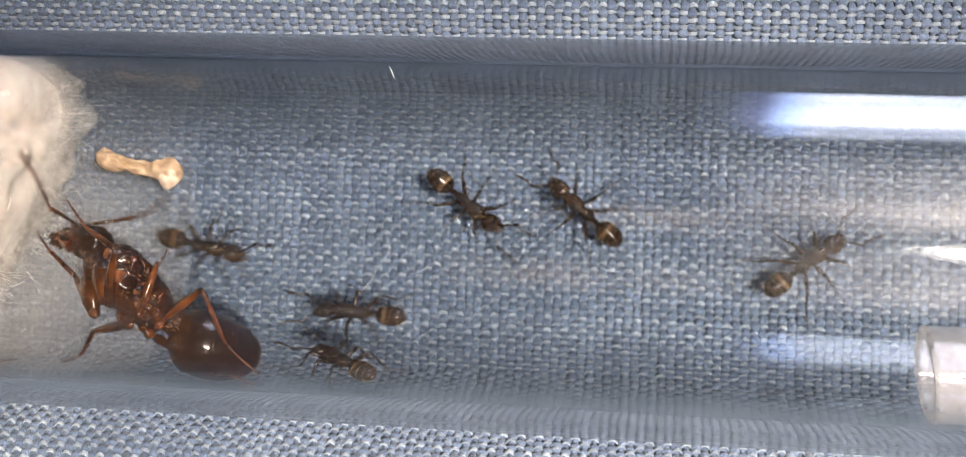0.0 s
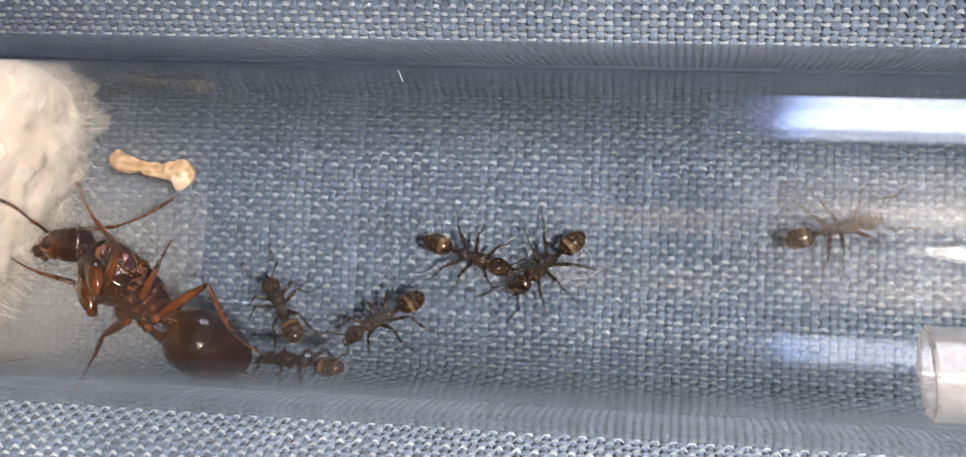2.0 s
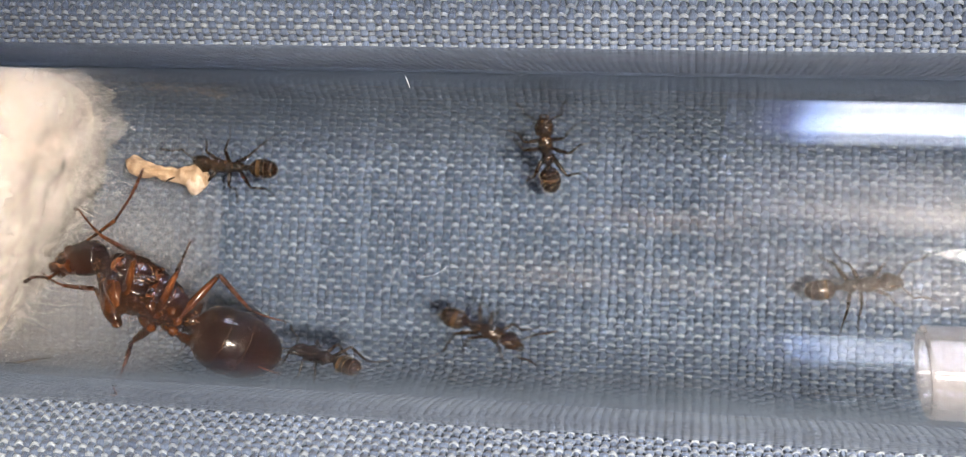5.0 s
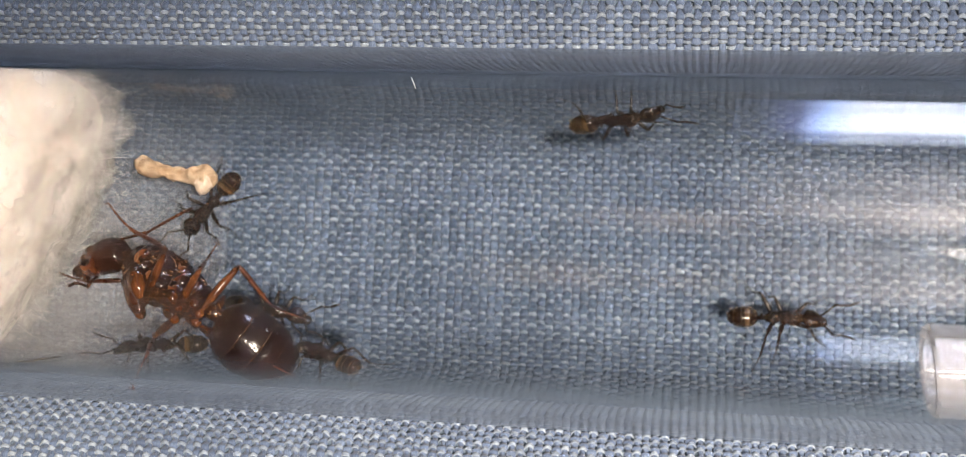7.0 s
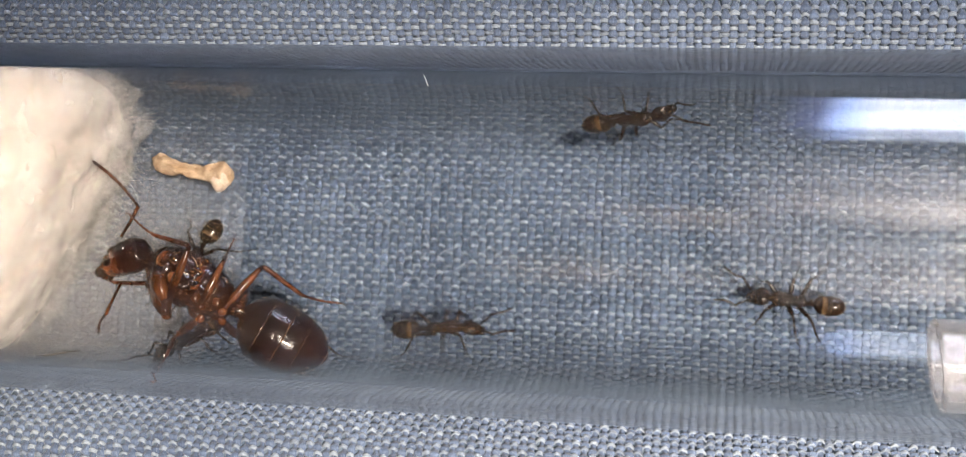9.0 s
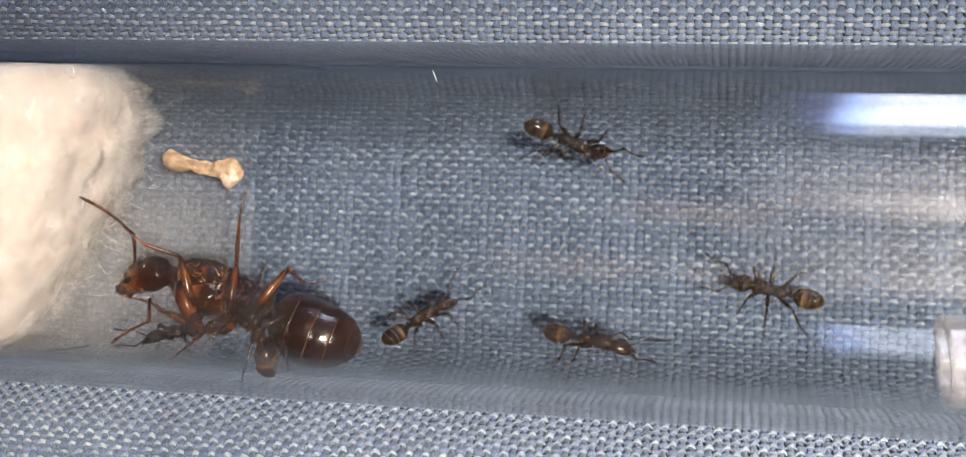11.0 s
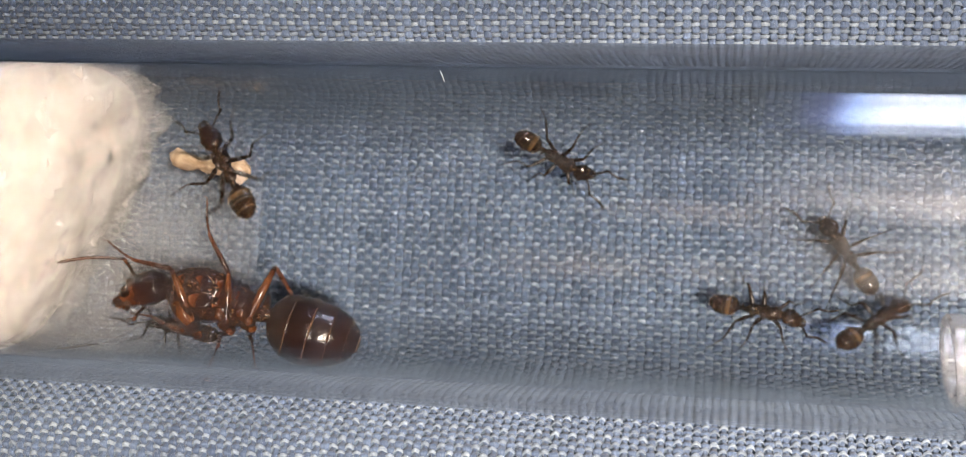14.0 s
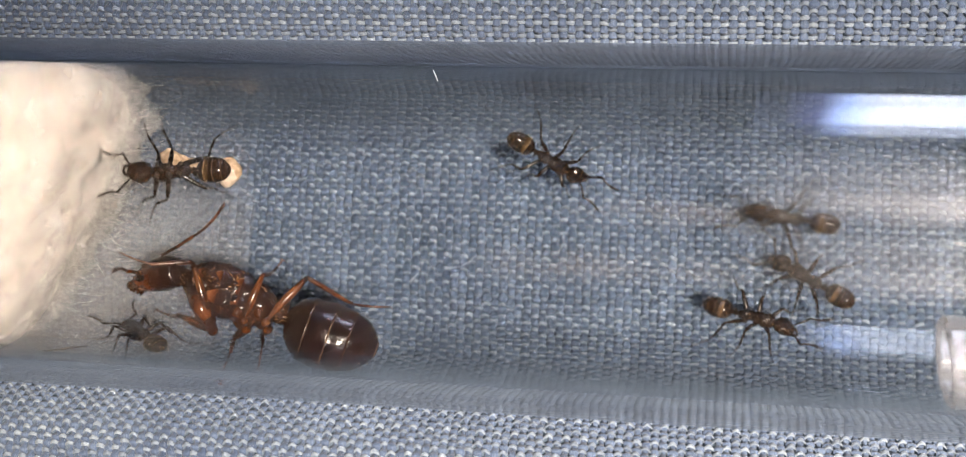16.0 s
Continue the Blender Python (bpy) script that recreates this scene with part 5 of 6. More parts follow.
    walk(queen_ant, [
        (0.00, pose(-0.02178, -0.00280, 0.00900, 135.4, -19.2, 140.0)),
        (0.50, pose(-0.02215, -0.00268, 0.00900, 132.8, -19.3, 145.6)),
        (1.00, pose(-0.02236, -0.00271, 0.00900, 132.9, -18.6, 144.4)),
        (1.50, pose(-0.02232, -0.00257, 0.00900, 133.6, -18.5, 142.7)),
        (2.00, pose(-0.02258, -0.00270, 0.00900, 132.1, -18.1, 145.4)),
        (2.50, pose(-0.02266, -0.00272, 0.00900, 131.7, -18.0, 146.1)),
        (3.00, pose(-0.02275, -0.00292, 0.00900, 129.7, -17.1, 150.0)),
        (3.50, pose(-0.02257, -0.00296, 0.00900, 130.0, -17.7, 149.9)),
        (4.00, pose(-0.02268, -0.00301, 0.00900, 128.9, -16.9, 151.7)),
        (6.50, pose(-0.02179, -0.00274, 0.00900, 125.7, -14.7, 154.2)),
        (7.00, pose(-0.02173, -0.00263, 0.00900, 124.8, -13.2, 153.6)),
        (7.50, pose(-0.02158, -0.00273, 0.00900, 124.8, -13.4, 152.4)),
        (8.00, pose(-0.02140, -0.00270, 0.00900, 123.4, -12.3, 154.2)),
        (8.50, pose(-0.02122, -0.00274, 0.00900, 121.9, -11.1, 156.4)),
        (9.00, pose(-0.02140, -0.00284, 0.00900, 121.1, -10.4, 157.2)),
        (11.50, pose(-0.02053, -0.00345, 0.00900, 112.9, -7.8, 167.0)),
        (12.00, pose(-0.02056, -0.00346, 0.00900, 112.8, -7.9, 167.0)),
        (12.50, pose(-0.02065, -0.00353, 0.00900, 112.6, -8.1, 167.7)),
        (13.00, pose(-0.02069, -0.00366, 0.00900, 112.4, -8.1, 168.2)),
        (13.50, pose(-0.02078, -0.00374, 0.00900, 112.1, -8.1, 168.9)),
        (14.00, pose(-0.02114, -0.00381, 0.00900, 111.7, -8.1, 170.8)),
        (14.50, pose(-0.02111, -0.00367, 0.00900, 111.4, -8.0, 171.8)),
        (15.00, pose(-0.02042, -0.00355, 0.00900, 112.0, -8.0, 166.8)),
        (15.50, pose(-0.02018, -0.00351, 0.00900, 112.0, -8.0, 165.8)),
        (16.00, pose(-0.01986, -0.00354, 0.00900, 112.0, -8.1, 165.1))])
    walk(queen_head, [
        (0.00, pose(0.00163, 0.00038, 0.00054, -31.9, 2.4, -37.8)),
        (0.50, pose(0.00199, -0.00008, 0.00027, -28.9, -0.3, -34.2)),
        (1.00, pose(0.00203, 0.00004, 0.00038, -29.8, 5.0, -37.9)),
        (1.50, pose(0.00206, 0.00008, 0.00043, -31.3, 9.7, -42.7)),
        (2.00, pose(0.00203, 0.00019, 0.00052, -30.5, 12.9, -44.1)),
        (2.50, pose(0.00210, 0.00016, 0.00052, -30.1, 12.9, -43.7)),
        (3.00, pose(0.00208, 0.00021, 0.00056, -27.9, 12.0, -40.4)),
        (3.50, pose(0.00202, 0.00022, 0.00057, -28.0, 11.9, -41.1)),
        (4.00, pose(0.00211, 0.00023, 0.00060, -27.1, 12.4, -39.8)),
        (6.50, pose(0.00220, 0.00014, 0.00042, -26.7, 22.6, -44.1)),
        (7.00, pose(0.00223, 0.00019, 0.00041, -27.6, 26.5, -45.5)),
        (7.50, pose(0.00218, 0.00017, 0.00039, -26.5, 22.2, -41.4)),
        (8.00, pose(0.00226, 0.00021, 0.00042, -26.0, 25.6, -42.2)),
        (8.50, pose(0.00232, 0.00024, 0.00042, -25.4, 28.8, -42.5)),
        (9.00, pose(0.00234, 0.00029, 0.00046, -24.3, 28.2, -40.4)),
        (11.50, pose(0.00231, 0.00025, 0.00030, -13.2, 24.1, -27.6)),
        (12.00, pose(0.00232, 0.00023, 0.00027, -13.0, 23.7, -27.4)),
        (12.50, pose(0.00235, 0.00020, 0.00022, -12.5, 22.6, -26.9)),
        (13.00, pose(0.00237, 0.00022, 0.00029, -12.1, 22.1, -26.5)),
        (13.50, pose(0.00237, 0.00023, 0.00031, -11.6, 21.4, -25.9)),
        (14.00, pose(0.00218, 0.00022, 0.00022, -10.7, 19.7, -24.8)),
        (14.50, pose(0.00209, 0.00017, 0.00005, -10.1, 18.8, -24.1)),
        (15.00, pose(0.00217, 0.00028, 0.00035, -12.1, 22.9, -26.6)),
        (15.50, pose(0.00220, 0.00028, 0.00036, -12.3, 22.4, -26.3)),
        (16.00, pose(0.00241, 0.00025, 0.00039, -12.3, 21.7, -26.0))])
    walk(queen_gaster, [
        (0.00, pose(-0.00260, 0.00000, -0.00025, 3.2, 24.1, 14.8)),
        (0.50, pose(-0.00260, 0.00000, -0.00025, 3.2, 11.5, 30.8)),
        (1.00, pose(-0.00260, 0.00000, -0.00025, 2.8, 11.8, 26.3)),
        (1.50, pose(-0.00260, 0.00000, -0.00025, 2.3, 9.9, 26.7)),
        (2.00, pose(-0.00260, 0.00000, -0.00025, 2.3, 11.3, 22.7)),
        (2.50, pose(-0.00260, 0.00000, -0.00025, 2.2, 10.9, 23.0)),
        (3.00, pose(-0.00260, 0.00000, -0.00025, 1.9, 12.3, 17.8)),
        (3.50, pose(-0.00260, 0.00000, -0.00025, 2.2, 13.3, 19.0)),
        (4.00, pose(-0.00260, 0.00000, -0.00025, 1.8, 12.9, 16.0)),
        (6.50, pose(-0.00260, 0.00000, -0.00025, 0.0, 0.2, 20.9)),
        (7.00, pose(-0.00260, 0.00000, -0.00025, -0.3, -2.3, 16.9)),
        (7.50, pose(-0.00260, 0.00000, -0.00025, -0.1, -0.7, 17.8)),
        (8.00, pose(-0.00260, 0.00000, -0.00025, -0.2, -1.5, 14.8)),
        (8.50, pose(-0.00260, 0.00000, -0.00025, -0.3, -3.1, 12.2)),
        (9.00, pose(-0.00260, 0.00000, -0.00025, -0.1, -1.4, 9.7)),
        (11.50, pose(-0.00260, 0.00000, -0.00025, -0.2, -3.8, 5.4)),
        (12.00, pose(-0.00260, 0.00000, -0.00025, -0.2, -4.6, 6.1)),
        (12.50, pose(-0.00260, 0.00000, -0.00025, -0.3, -5.3, 7.0)),
        (13.00, pose(-0.00260, 0.00000, -0.00025, -0.2, -3.2, 6.2)),
        (13.50, pose(-0.00260, 0.00000, -0.00025, -0.1, -2.2, 5.7)),
        (14.00, pose(-0.00260, 0.00000, -0.00025, -0.2, -4.0, 5.8)),
        (14.50, pose(-0.00260, 0.00000, -0.00025, -0.5, -8.3, 7.0)),
        (15.00, pose(-0.00260, 0.00000, -0.00025, -0.1, -2.1, 4.8)),
        (15.50, pose(-0.00260, 0.00000, -0.00025, -0.1, -1.5, 4.7)),
        (16.00, pose(-0.00260, 0.00000, -0.00025, -0.0, -0.3, 5.1))])
    walk(queen_legs[0], [
        (0.00, pose(0.00035, 0.00070, -0.00155, -107.4, -13.3, 66.0)),
        (1.00, pose(0.00035, 0.00070, -0.00155, -105.5, -17.7, 75.7)),
        (3.50, pose(0.00035, 0.00070, -0.00155, -99.2, -27.0, 75.9)),
        (7.50, pose(0.00035, 0.00070, -0.00155, -92.8, -41.3, 89.5)),
        (9.00, pose(0.00035, 0.00070, -0.00155, -88.2, -57.1, 85.5)),
        (11.50, pose(0.00035, 0.00070, -0.00155, -25.5, -46.9, 40.0)),
        (13.50, pose(0.00035, 0.00070, -0.00155, -43.9, -48.1, 40.2)),
        (15.50, pose(0.00035, 0.00070, -0.00155, -23.0, -46.1, 36.2)),
        (16.00, pose(0.00035, 0.00070, -0.00155, -23.8, -48.3, 36.9))])
    walk(queen_legs[0].children[0], [
        (0.00, pose(0.00260, 0.00000, 0.00000, 180.0, 85.1, 180.0)),
        (1.00, pose(0.00260, 0.00000, 0.00000, 0.0, 72.6, 0.0)),
        (3.50, pose(0.00260, 0.00000, 0.00000, 0.0, 81.3, 0.0)),
        (7.50, pose(0.00260, 0.00000, 0.00000, 180.0, 87.0, 180.0)),
        (9.00, pose(0.00260, 0.00000, 0.00000, 180.0, 83.6, 180.0)),
        (11.50, pose(0.00260, 0.00000, 0.00000, 0.0, 52.7, 0.0)),
        (13.50, pose(0.00260, 0.00000, 0.00000, 0.0, 54.4, 0.0)),
        (15.50, pose(0.00260, 0.00000, 0.00000, 0.0, 72.6, 0.0)),
        (16.00, pose(0.00260, 0.00000, 0.00000, 0.0, 78.0, 0.0))])
    walk(queen_legs[1], [
        (0.00, pose(0.00035, -0.00070, -0.00155, 52.2, -35.2, -40.6)),
        (1.00, pose(0.00035, -0.00070, -0.00155, 58.5, -31.4, -50.9)),
        (3.50, pose(0.00035, -0.00070, -0.00155, -0.2, -36.0, -34.5)),
        (7.50, pose(0.00035, -0.00070, -0.00155, 14.8, -35.6, -35.3)),
        (9.00, pose(0.00035, -0.00070, -0.00155, 8.9, -32.5, -33.4)),
        (9.83, pose(0.00035, -0.00070, -0.00155, -49.1, -24.8, -27.0)),
        (10.67, pose(0.00035, -0.00070, -0.00155, -102.9, -15.9, -30.4)),
        (11.50, pose(0.00035, -0.00070, -0.00155, -155.5, -13.1, -39.7)),
        (13.50, pose(0.00035, -0.00070, -0.00155, -121.0, -12.8, -36.1)),
        (15.50, pose(0.00035, -0.00070, -0.00155, -143.0, -9.2, -43.5)),
        (16.00, pose(0.00035, -0.00070, -0.00155, -78.5, -12.5, -37.9))])
    walk(queen_legs[1].children[0], [
        (0.00, pose(0.00260, 0.00000, 0.00000, 0.0, 28.5, 0.0)),
        (1.00, pose(0.00260, 0.00000, 0.00000, 0.0, 66.2, 0.0)),
        (3.50, pose(0.00260, 0.00000, 0.00000, 0.0, 33.5, 0.0)),
        (7.50, pose(0.00260, 0.00000, 0.00000, 0.0, 59.0, 0.0)),
        (9.00, pose(0.00260, 0.00000, 0.00000, 0.0, 44.4, 0.0)),
        (11.50, pose(0.00260, 0.00000, 0.00000, 0.0, 7.4, 0.0)),
        (13.50, pose(0.00260, 0.00000, 0.00000, 0.0, 13.1, 0.0)),
        (15.50, pose(0.00260, 0.00000, 0.00000, 0.0, 11.3, 0.0)),
        (16.00, pose(0.00260, 0.00000, 0.00000, 0.0, 24.6, 0.0))])
    walk(queen_legs[2], [
        (0.00, pose(-0.00100, 0.00062, -0.00105, -153.7, -51.2, 53.4)),
        (1.00, pose(-0.00100, 0.00062, -0.00105, -171.2, -18.1, 81.7)),
        (3.50, pose(-0.00100, 0.00062, -0.00105, -168.2, -46.2, 85.2)),
        (7.50, pose(-0.00100, 0.00062, -0.00105, -178.5, -35.4, 96.0)),
        (9.00, pose(-0.00100, 0.00062, -0.00105, -169.7, -64.9, 91.3)),
        (11.50, pose(-0.00100, 0.00062, -0.00105, -115.9, -64.8, 68.4)),
        (13.50, pose(-0.00100, 0.00062, -0.00105, -42.3, -62.9, 61.1)),
        (14.50, pose(-0.00100, 0.00062, -0.00105, -116.1, -75.9, 81.7)),
        (15.50, pose(-0.00100, 0.00062, -0.00105, 145.7, -69.2, 127.2)),
        (16.00, pose(-0.00100, 0.00062, -0.00105, 166.9, -71.1, 106.1))])
    walk(queen_legs[2].children[0], [
        (0.00, pose(0.00210, 0.00000, 0.00000, 0.0, 88.7, 0.0)),
        (1.00, pose(0.00210, 0.00000, 0.00000, 180.0, 61.7, 180.0)),
        (3.50, pose(0.00210, 0.00000, 0.00000, 0.0, 85.8, 0.0)),
        (7.50, pose(0.00210, 0.00000, 0.00000, 180.0, 74.1, 180.0)),
        (9.00, pose(0.00210, 0.00000, 0.00000, 0.0, 80.5, 0.0)),
        (11.50, pose(0.00210, 0.00000, 0.00000, 0.0, 16.3, 0.0)),
        (13.50, pose(0.00210, 0.00000, 0.00000, 0.0, 20.5, 0.0)),
        (15.50, pose(0.00210, 0.00000, 0.00000, 0.0, 80.9, 0.0)),
        (16.00, pose(0.00210, 0.00000, 0.00000, 0.0, 85.3, 0.0))])
    walk(queen_legs[3], [
        (0.00, pose(-0.00100, -0.00062, -0.00105, -78.9, 5.9, -66.5)),
        (0.50, pose(-0.00100, -0.00062, -0.00105, -40.6, 6.0, -74.0)),
        (1.00, pose(-0.00100, -0.00062, -0.00105, -2.4, 10.7, -79.8)),
        (3.50, pose(-0.00100, -0.00062, -0.00105, -1.2, 2.4, -75.6)),
        (7.50, pose(-0.00100, -0.00062, -0.00105, 3.0, 14.1, -72.1)),
        (9.00, pose(-0.00100, -0.00062, -0.00105, 10.0, 19.4, -63.6)),
        (11.50, pose(-0.00100, -0.00062, -0.00105, 42.0, -1.0, -51.0)),
        (13.50, pose(-0.00100, -0.00062, -0.00105, 23.8, -5.6, -62.4)),
        (15.50, pose(-0.00100, -0.00062, -0.00105, -2.7, 3.0, -73.8)),
        (16.00, pose(-0.00100, -0.00062, -0.00105, 9.4, 5.1, -69.2))])
    walk(queen_legs[3].children[0], [
        (0.00, pose(0.00210, 0.00000, 0.00000, 0.0, 34.5, 0.0)),
        (0.50, pose(0.00210, 0.00000, 0.00000, 0.0, 74.7, 0.0)),
        (1.00, pose(0.00210, 0.00000, 0.00000, 180.0, 65.2, 180.0)),
        (3.50, pose(0.00210, 0.00000, 0.00000, 180.0, 55.6, 180.0)),
        (7.50, pose(0.00210, 0.00000, 0.00000, 180.0, 58.0, 180.0)),
        (9.00, pose(0.00210, 0.00000, 0.00000, 180.0, 62.1, 180.0)),
        (11.50, pose(0.00210, 0.00000, 0.00000, 180.0, 45.3, 180.0)),
        (13.50, pose(0.00210, 0.00000, 0.00000, 180.0, 25.4, 180.0)),
        (15.50, pose(0.00210, 0.00000, 0.00000, 180.0, 32.2, 180.0)),
        (16.00, pose(0.00210, 0.00000, 0.00000, 180.0, 33.8, 180.0))])
    walk(queen_legs[4], [
        (0.00, pose(-0.00190, 0.00055, -0.00078, 87.2, -24.0, 97.2)),
        (1.00, pose(-0.00190, 0.00055, -0.00078, 82.8, -25.4, 105.5)),
        (3.50, pose(-0.00190, 0.00055, -0.00078, 101.9, -55.0, 121.4)),
        (7.50, pose(-0.00190, 0.00055, -0.00078, 103.5, -61.5, 112.6)),
        (9.00, pose(-0.00190, 0.00055, -0.00078, 90.2, -62.1, 125.7)),
        (11.50, pose(-0.00190, 0.00055, -0.00078, 121.8, -63.0, 143.4)),
        (13.50, pose(-0.00190, 0.00055, -0.00078, 131.2, -68.1, 124.5)),
        (15.50, pose(-0.00190, 0.00055, -0.00078, 56.8, -56.5, 158.7)),
        (16.00, pose(-0.00190, 0.00055, -0.00078, 67.8, -60.8, 151.7))])
    walk(queen_legs[4].children[0], [
        (0.00, pose(0.00260, 0.00000, 0.00000, 180.0, 66.7, 180.0)),
        (1.00, pose(0.00260, 0.00000, 0.00000, 180.0, 68.9, 180.0)),
        (3.50, pose(0.00260, 0.00000, 0.00000, 180.0, 84.5, 180.0)),
        (7.50, pose(0.00260, 0.00000, 0.00000, 180.0, 78.6, 180.0)),
        (9.00, pose(0.00260, 0.00000, 0.00000, 0.0, 86.4, 0.0)),
        (11.50, pose(0.00260, 0.00000, 0.00000, 180.0, 82.6, 180.0)),
        (13.50, pose(0.00260, 0.00000, 0.00000, 180.0, 62.8, 180.0)),
        (15.50, pose(0.00260, 0.00000, 0.00000, 0.0, 69.8, 0.0)),
        (16.00, pose(0.00260, 0.00000, 0.00000, 0.0, 79.7, 0.0))])
    walk(queen_legs[5], [
        (0.00, pose(-0.00190, -0.00055, -0.00078, -79.1, -23.7, -136.5)),
        (1.00, pose(-0.00190, -0.00055, -0.00078, -81.4, -16.7, -137.9)),
        (3.50, pose(-0.00190, -0.00055, -0.00078, -81.8, -16.4, -131.9)),
        (7.50, pose(-0.00190, -0.00055, -0.00078, -75.6, -8.1, -137.9)),
        (9.00, pose(-0.00190, -0.00055, -0.00078, -76.1, -8.7, -111.6)),
        (11.50, pose(-0.00190, -0.00055, -0.00078, -31.3, -7.1, -80.2)),
        (13.50, pose(-0.00190, -0.00055, -0.00078, -20.4, -7.3, -76.7)),
        (15.50, pose(-0.00190, -0.00055, -0.00078, -16.0, -5.7, -78.5)),
        (16.00, pose(-0.00190, -0.00055, -0.00078, -5.2, -5.0, -76.3))])
    walk(queen_legs[5].children[0], [
        (0.00, pose(0.00260, 0.00000, 0.00000, 180.0, 79.9, 180.0)),
        (1.00, pose(0.00260, 0.00000, 0.00000, 0.0, 84.9, 0.0)),
        (3.50, pose(0.00260, 0.00000, 0.00000, 180.0, 78.5, 180.0)),
        (7.50, pose(0.00260, 0.00000, 0.00000, 180.0, 79.9, 180.0)),
        (9.00, pose(0.00260, 0.00000, 0.00000, 180.0, 67.0, 180.0)),
        (11.50, pose(0.00260, 0.00000, 0.00000, 180.0, 16.5, 180.0)),
        (13.50, pose(0.00260, 0.00000, 0.00000, 180.0, 14.1, 180.0)),
        (15.50, pose(0.00260, 0.00000, 0.00000, 180.0, 14.1, 180.0)),
        (16.00, pose(0.00260, 0.00000, 0.00000, 180.0, 14.1, 180.0))])
    walk(queen_feelers[0], [
        (0.00, pose(0.00277, 0.00082, 0.00067, -102.8, -40.7, 147.0)),
        (0.50, pose(0.00325, 0.00019, 0.00032, -24.4, -48.0, 51.9)),
        (1.00, pose(0.00339, 0.00018, 0.00032, -53.0, -57.1, 85.0)),
        (1.50, pose(0.00303, 0.00052, 0.00048, -118.3, -34.1, 159.3)),
        (2.00, pose(0.00293, 0.00050, 0.00042, -120.5, -36.1, 158.9)),
        (2.50, pose(0.00324, 0.00040, 0.00046, -111.8, -45.0, 148.7)),
        (3.00, pose(0.00313, 0.00062, 0.00062, -52.8, -42.9, 103.2)),
        (3.50, pose(0.00341, 0.00055, 0.00070, -46.4, -33.6, 109.6)),
        (4.00, pose(0.00331, 0.00056, 0.00063, -61.9, -42.3, 114.3)),
        (6.50, pose(0.00275, 0.00077, 0.00054, -14.2, -5.9, 135.1)),
        (7.00, pose(0.00259, 0.00079, 0.00041, -13.6, -6.7, 127.9)),
        (7.25, pose(0.00279, 0.00063, 0.00026, -49.1, -28.9, 121.1)),
        (7.50, pose(0.00300, 0.00046, 0.00012, -94.7, -50.1, 133.4)),
        (8.00, pose(0.00330, 0.00041, 0.00007, -104.6, -61.5, 130.6)),
        (8.50, pose(0.00348, 0.00045, 0.00008, -77.2, -64.8, 103.1)),
        (9.00, pose(0.00361, 0.00061, 0.00033, -50.2, -41.8, 101.6)),
        (11.50, pose(0.00377, 0.00055, 0.00003, -21.1, -24.2, 82.1)),
        (12.00, pose(0.00362, 0.00058, 0.00006, -31.5, -58.1, 53.9)),
        (12.50, pose(0.00372, 0.00050, -0.00004, -17.1, -18.5, 85.6)),
        (13.00, pose(0.00382, 0.00055, 0.00011, -15.0, -17.5, 81.2)),
        (13.50, pose(0.00371, 0.00059, 0.00017, -14.5, -17.3, 79.5)),
        (14.00, pose(0.00360, 0.00060, 0.00017, -1.5, -1.6, 87.6)),
        (14.50, pose(0.00313, 0.00057, -0.00011, -43.9, -39.2, 97.1)),
        (15.00, pose(0.00339, 0.00083, 0.00064, -64.2, -22.6, 144.7)),
        (15.25, pose(0.00337, 0.00081, 0.00057, -103.5, -34.7, 152.3)),
        (15.50, pose(0.00336, 0.00078, 0.00051, -149.0, -39.2, 168.7)),
        (16.00, pose(0.00338, 0.00079, 0.00054, -120.2, -42.4, 154.8))])
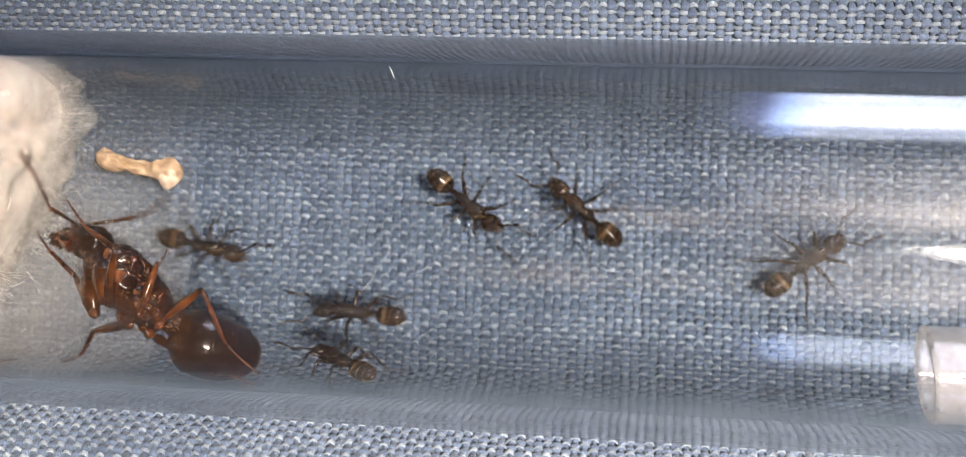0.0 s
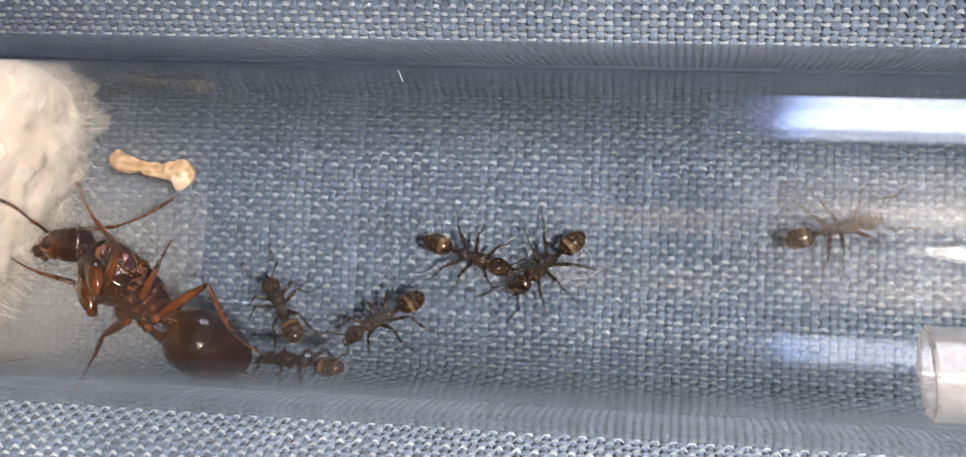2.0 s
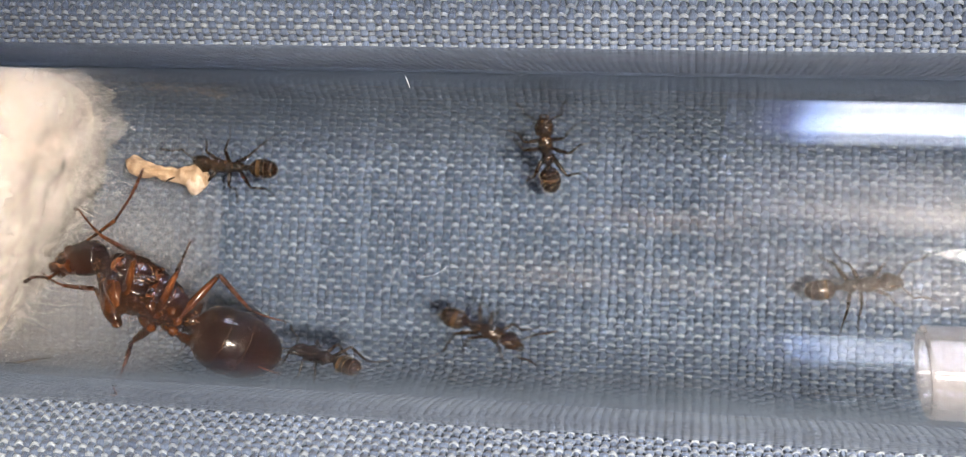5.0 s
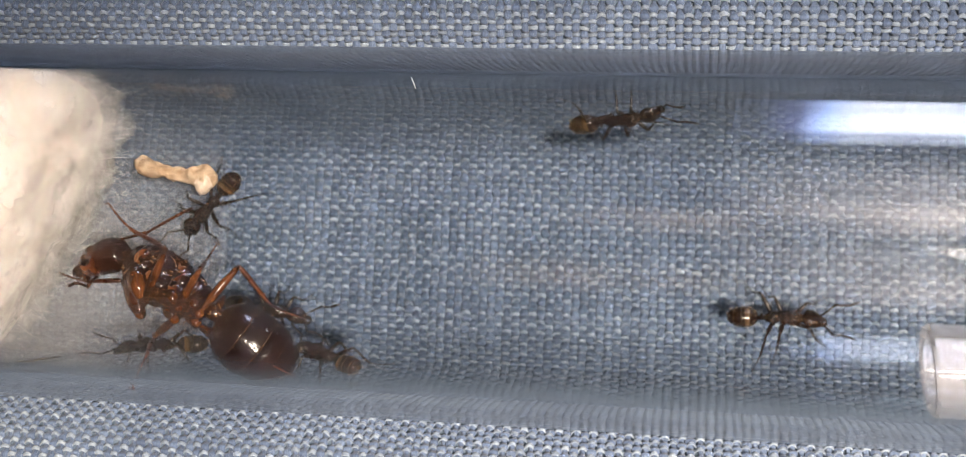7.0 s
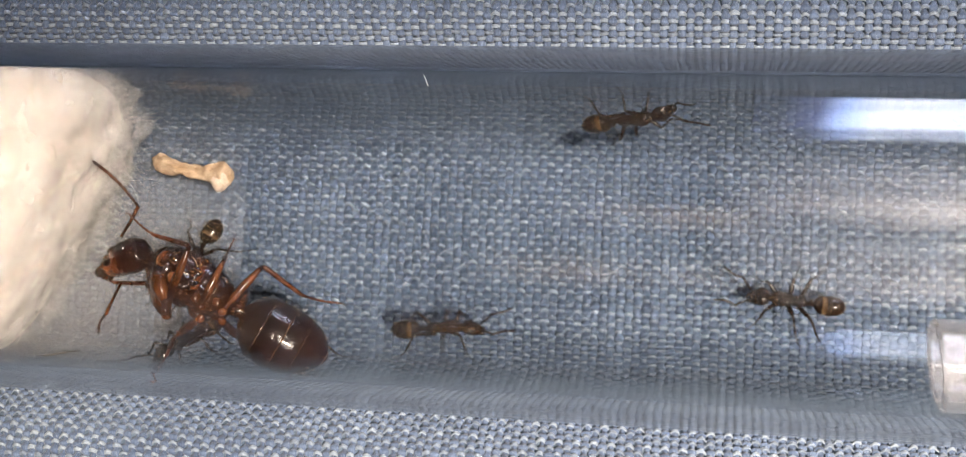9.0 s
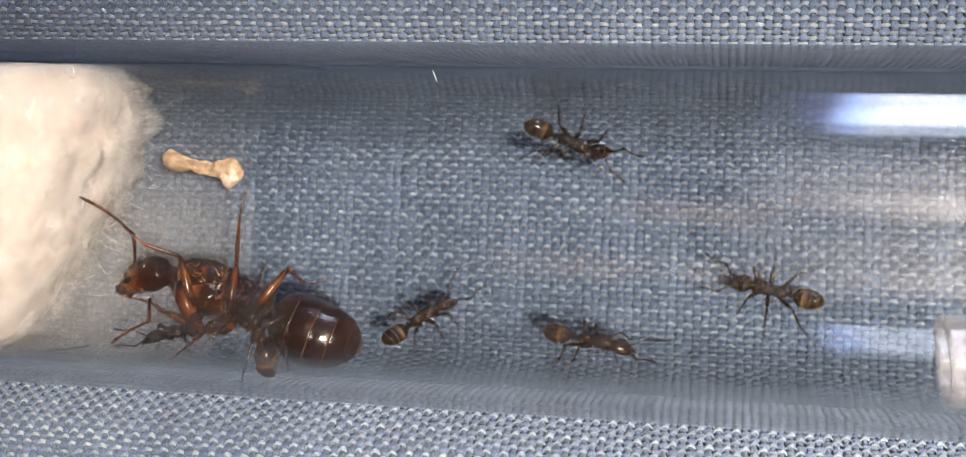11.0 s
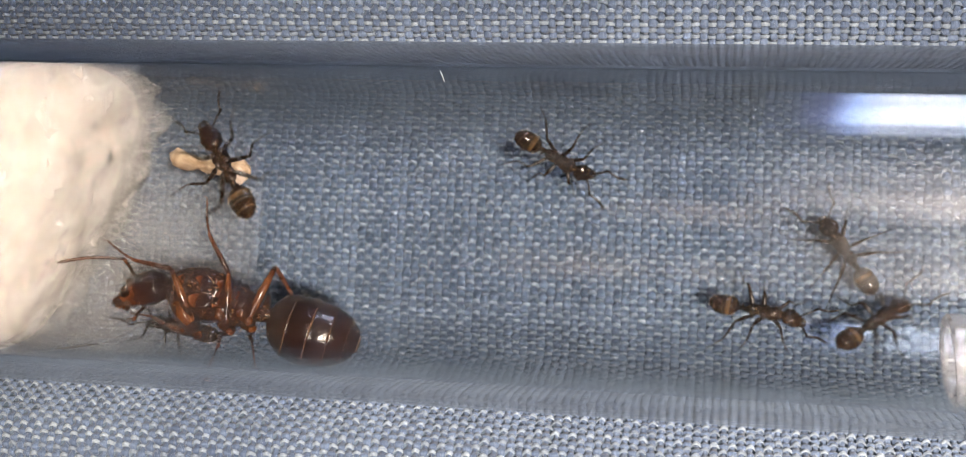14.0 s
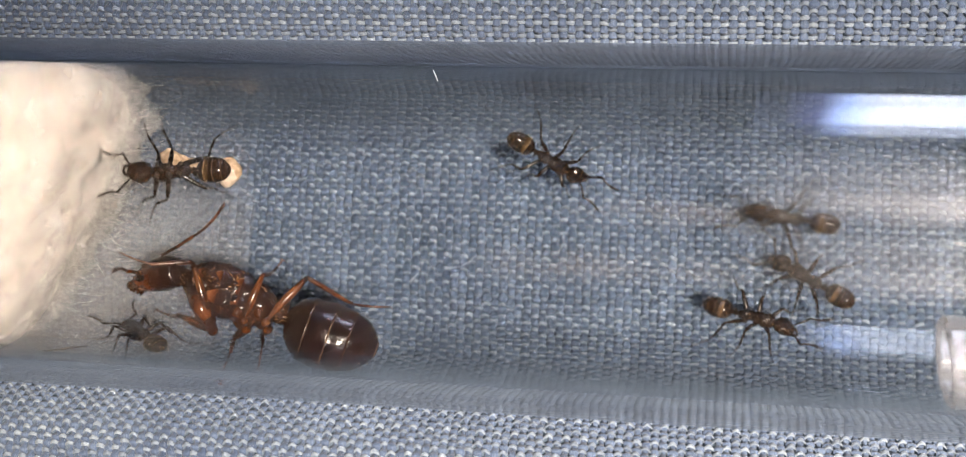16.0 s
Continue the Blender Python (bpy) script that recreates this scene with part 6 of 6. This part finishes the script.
    walk(queen_feelers[0].children[0], [
        (0.00, pose(0.00160, 0.00000, 0.00000, 19.2, 36.9, 53.7)),
        (0.50, pose(0.00160, 0.00000, 0.00000, -40.6, 80.5, -47.2)),
        (1.00, pose(0.00160, 0.00000, 0.00000, -3.2, 28.9, -12.4)),
        (1.50, pose(0.00160, 0.00000, 0.00000, 3.6, 27.5, 14.6)),
        (2.00, pose(0.00160, 0.00000, 0.00000, 0.4, 24.7, 1.6)),
        (2.50, pose(0.00160, 0.00000, 0.00000, 2.3, 62.2, 3.9)),
        (3.00, pose(0.00160, 0.00000, 0.00000, -20.6, 57.6, -36.5)),
        (3.50, pose(0.00160, 0.00000, 0.00000, -7.3, 15.2, -50.7)),
        (4.00, pose(0.00160, 0.00000, 0.00000, -8.0, 23.3, -37.3)),
        (6.50, pose(0.00160, 0.00000, 0.00000, 2.8, -20.0, -15.8)),
        (7.00, pose(0.00160, 0.00000, 0.00000, 0.7, -11.5, -7.4)),
        (7.50, pose(0.00160, 0.00000, 0.00000, 11.2, 50.7, 23.5)),
        (8.00, pose(0.00160, 0.00000, 0.00000, 58.4, 74.9, 72.3)),
        (8.50, pose(0.00160, 0.00000, 0.00000, -5.4, 55.3, -10.3)),
        (9.00, pose(0.00160, 0.00000, 0.00000, -30.4, 53.6, -56.6)),
        (11.50, pose(0.00160, 0.00000, 0.00000, -9.8, 23.0, -45.6)),
        (12.00, pose(0.00160, 0.00000, 0.00000, 6.2, 26.9, 25.6)),
        (12.50, pose(0.00160, 0.00000, 0.00000, -3.2, 28.9, -12.4)),
        (13.00, pose(0.00160, 0.00000, 0.00000, -4.6, 21.2, -24.3)),
        (13.50, pose(0.00160, 0.00000, 0.00000, -9.1, 17.8, -53.9)),
        (14.00, pose(0.00160, 0.00000, 0.00000, -17.3, 23.4, -72.4)),
        (14.50, pose(0.00160, 0.00000, 0.00000, -1.1, 3.5, -33.6)),
        (15.00, pose(0.00160, 0.00000, 0.00000, -2.2, 20.9, -12.0)),
        (15.50, pose(0.00160, 0.00000, 0.00000, 2.8, 17.2, 18.5)),
        (16.00, pose(0.00160, 0.00000, 0.00000, 4.7, 19.4, 27.1))])
    walk(queen_feelers[1], [
        (0.00, pose(0.00340, -0.00065, 0.00102, 10.7, 28.4, 40.4)),
        (0.50, pose(0.00399, -0.00139, 0.00055, 42.5, 50.4, 79.1)),
        (1.00, pose(0.00399, -0.00151, 0.00035, 22.8, 28.3, 77.4)),
        (1.50, pose(0.00384, -0.00104, 0.00077, 19.5, 27.9, 69.3)),
        (2.00, pose(0.00396, -0.00123, 0.00057, 17.5, 27.0, 65.4)),
        (2.50, pose(0.00384, -0.00146, 0.00023, 28.2, 44.8, 62.6)),
        (3.00, pose(0.00328, -0.00145, -0.00017, 27.3, 47.8, 57.6)),
        (3.50, pose(0.00333, -0.00153, -0.00017, 32.1, 44.1, 70.8)),
        (4.00, pose(0.00360, -0.00146, -0.00007, 33.4, 44.5, 72.5)),
        (6.50, pose(0.00327, -0.00146, -0.00057, 49.9, 45.0, 96.6)),
        (7.00, pose(0.00298, -0.00134, -0.00070, 49.6, 43.7, 98.2)),
        (7.50, pose(0.00286, -0.00142, -0.00085, 64.1, 55.1, 100.4)),
        (8.00, pose(0.00311, -0.00140, -0.00090, 62.3, 17.2, 151.9)),
        (8.50, pose(0.00319, -0.00135, -0.00099, 87.2, 24.4, 154.4)),
        (8.75, pose(0.00308, -0.00127, -0.00095, 112.7, 55.6, 141.3)),
        (9.00, pose(0.00297, -0.00119, -0.00091, -145.0, 83.3, -148.7)),
        (11.50, pose(0.00291, -0.00084, -0.00097, 77.8, 41.9, 129.2)),
        (12.00, pose(0.00290, -0.00084, -0.00097, 81.1, 51.3, 121.4)),
        (12.50, pose(0.00310, -0.00083, -0.00084, 57.5, 43.5, 107.9)),
        (13.00, pose(0.00297, -0.00078, -0.00079, 53.8, 45.2, 101.3)),
        (13.50, pose(0.00266, -0.00080, -0.00097, 36.3, 36.8, 89.1)),
        (14.00, pose(0.00315, -0.00081, -0.00083, 39.7, 35.1, 97.6)),
        (14.50, pose(0.00290, -0.00078, -0.00088, 56.2, 43.8, 105.9)),
        (15.00, pose(0.00364, -0.00080, -0.00062, 32.7, 31.8, 91.7)),
        (15.50, pose(0.00410, -0.00067, -0.00011, 14.6, 26.0, 58.0)),
        (16.00, pose(0.00440, -0.00072, -0.00010, 17.6, 18.4, 87.4))])
    walk(queen_feelers[1].children[0], [
        (0.00, pose(0.00160, 0.00000, 0.00000, -0.2, -29.6, 0.9)),
        (0.50, pose(0.00160, 0.00000, 0.00000, -0.0, -1.6, 1.4)),
        (1.00, pose(0.00160, 0.00000, 0.00000, -0.5, 4.6, -13.1)),
        (1.50, pose(0.00160, 0.00000, 0.00000, 1.1, -18.4, -6.9)),
        (2.00, pose(0.00160, 0.00000, 0.00000, 0.0, -0.5, -7.5)),
        (2.50, pose(0.00160, 0.00000, 0.00000, 0.5, 3.2, 18.2)),
        (3.00, pose(0.00160, 0.00000, 0.00000, 1.2, 5.6, 23.4)),
        (3.50, pose(0.00160, 0.00000, 0.00000, -0.0, -0.5, 8.7)),
        (4.00, pose(0.00160, 0.00000, 0.00000, 0.1, 0.8, 8.5)),
        (6.50, pose(0.00160, 0.00000, 0.00000, -0.7, -17.0, 4.6)),
        (7.00, pose(0.00160, 0.00000, 0.00000, -0.5, -16.0, 3.8)),
        (7.50, pose(0.00160, 0.00000, 0.00000, -0.9, -5.7, 17.3)),
        (8.00, pose(0.00160, 0.00000, 0.00000, 6.1, -18.7, -35.8)),
        (8.50, pose(0.00160, 0.00000, 0.00000, 2.8, -38.1, -8.2)),
        (8.75, pose(0.00160, 0.00000, 0.00000, 13.0, -27.5, -49.8)),
        (9.00, pose(0.00160, 0.00000, 0.00000, 13.0, -14.0, -85.8)),
        (11.50, pose(0.00160, 0.00000, 0.00000, -3.3, 2.2, -112.6)),
        (12.00, pose(0.00160, 0.00000, 0.00000, -1.9, 1.3, -108.3)),
        (12.50, pose(0.00160, 0.00000, 0.00000, 9.8, -3.1, -144.9)),
        (13.00, pose(0.00160, 0.00000, 0.00000, 22.6, -14.9, -113.3)),
        (13.50, pose(0.00160, 0.00000, 0.00000, 41.4, -23.6, -122.1)),
        (13.75, pose(0.00160, 0.00000, 0.00000, 3.6, -1.6, -131.3)),
        (14.00, pose(0.00160, 0.00000, 0.00000, -37.7, 9.6, -152.3)),
        (14.50, pose(0.00160, 0.00000, 0.00000, -53.5, 21.8, -138.1)),
        (15.00, pose(0.00160, 0.00000, 0.00000, -6.1, 2.0, -143.8)),
        (15.17, pose(0.00160, 0.00000, 0.00000, -6.6, 7.0, -86.9)),
        (15.33, pose(0.00160, 0.00000, 0.00000, -2.7, 10.1, -29.5)),
        (15.50, pose(0.00160, 0.00000, 0.00000, 2.1, 8.5, 28.2)),
        (16.00, pose(0.00160, 0.00000, 0.00000, 0.3, 5.0, 6.6))])


motions()
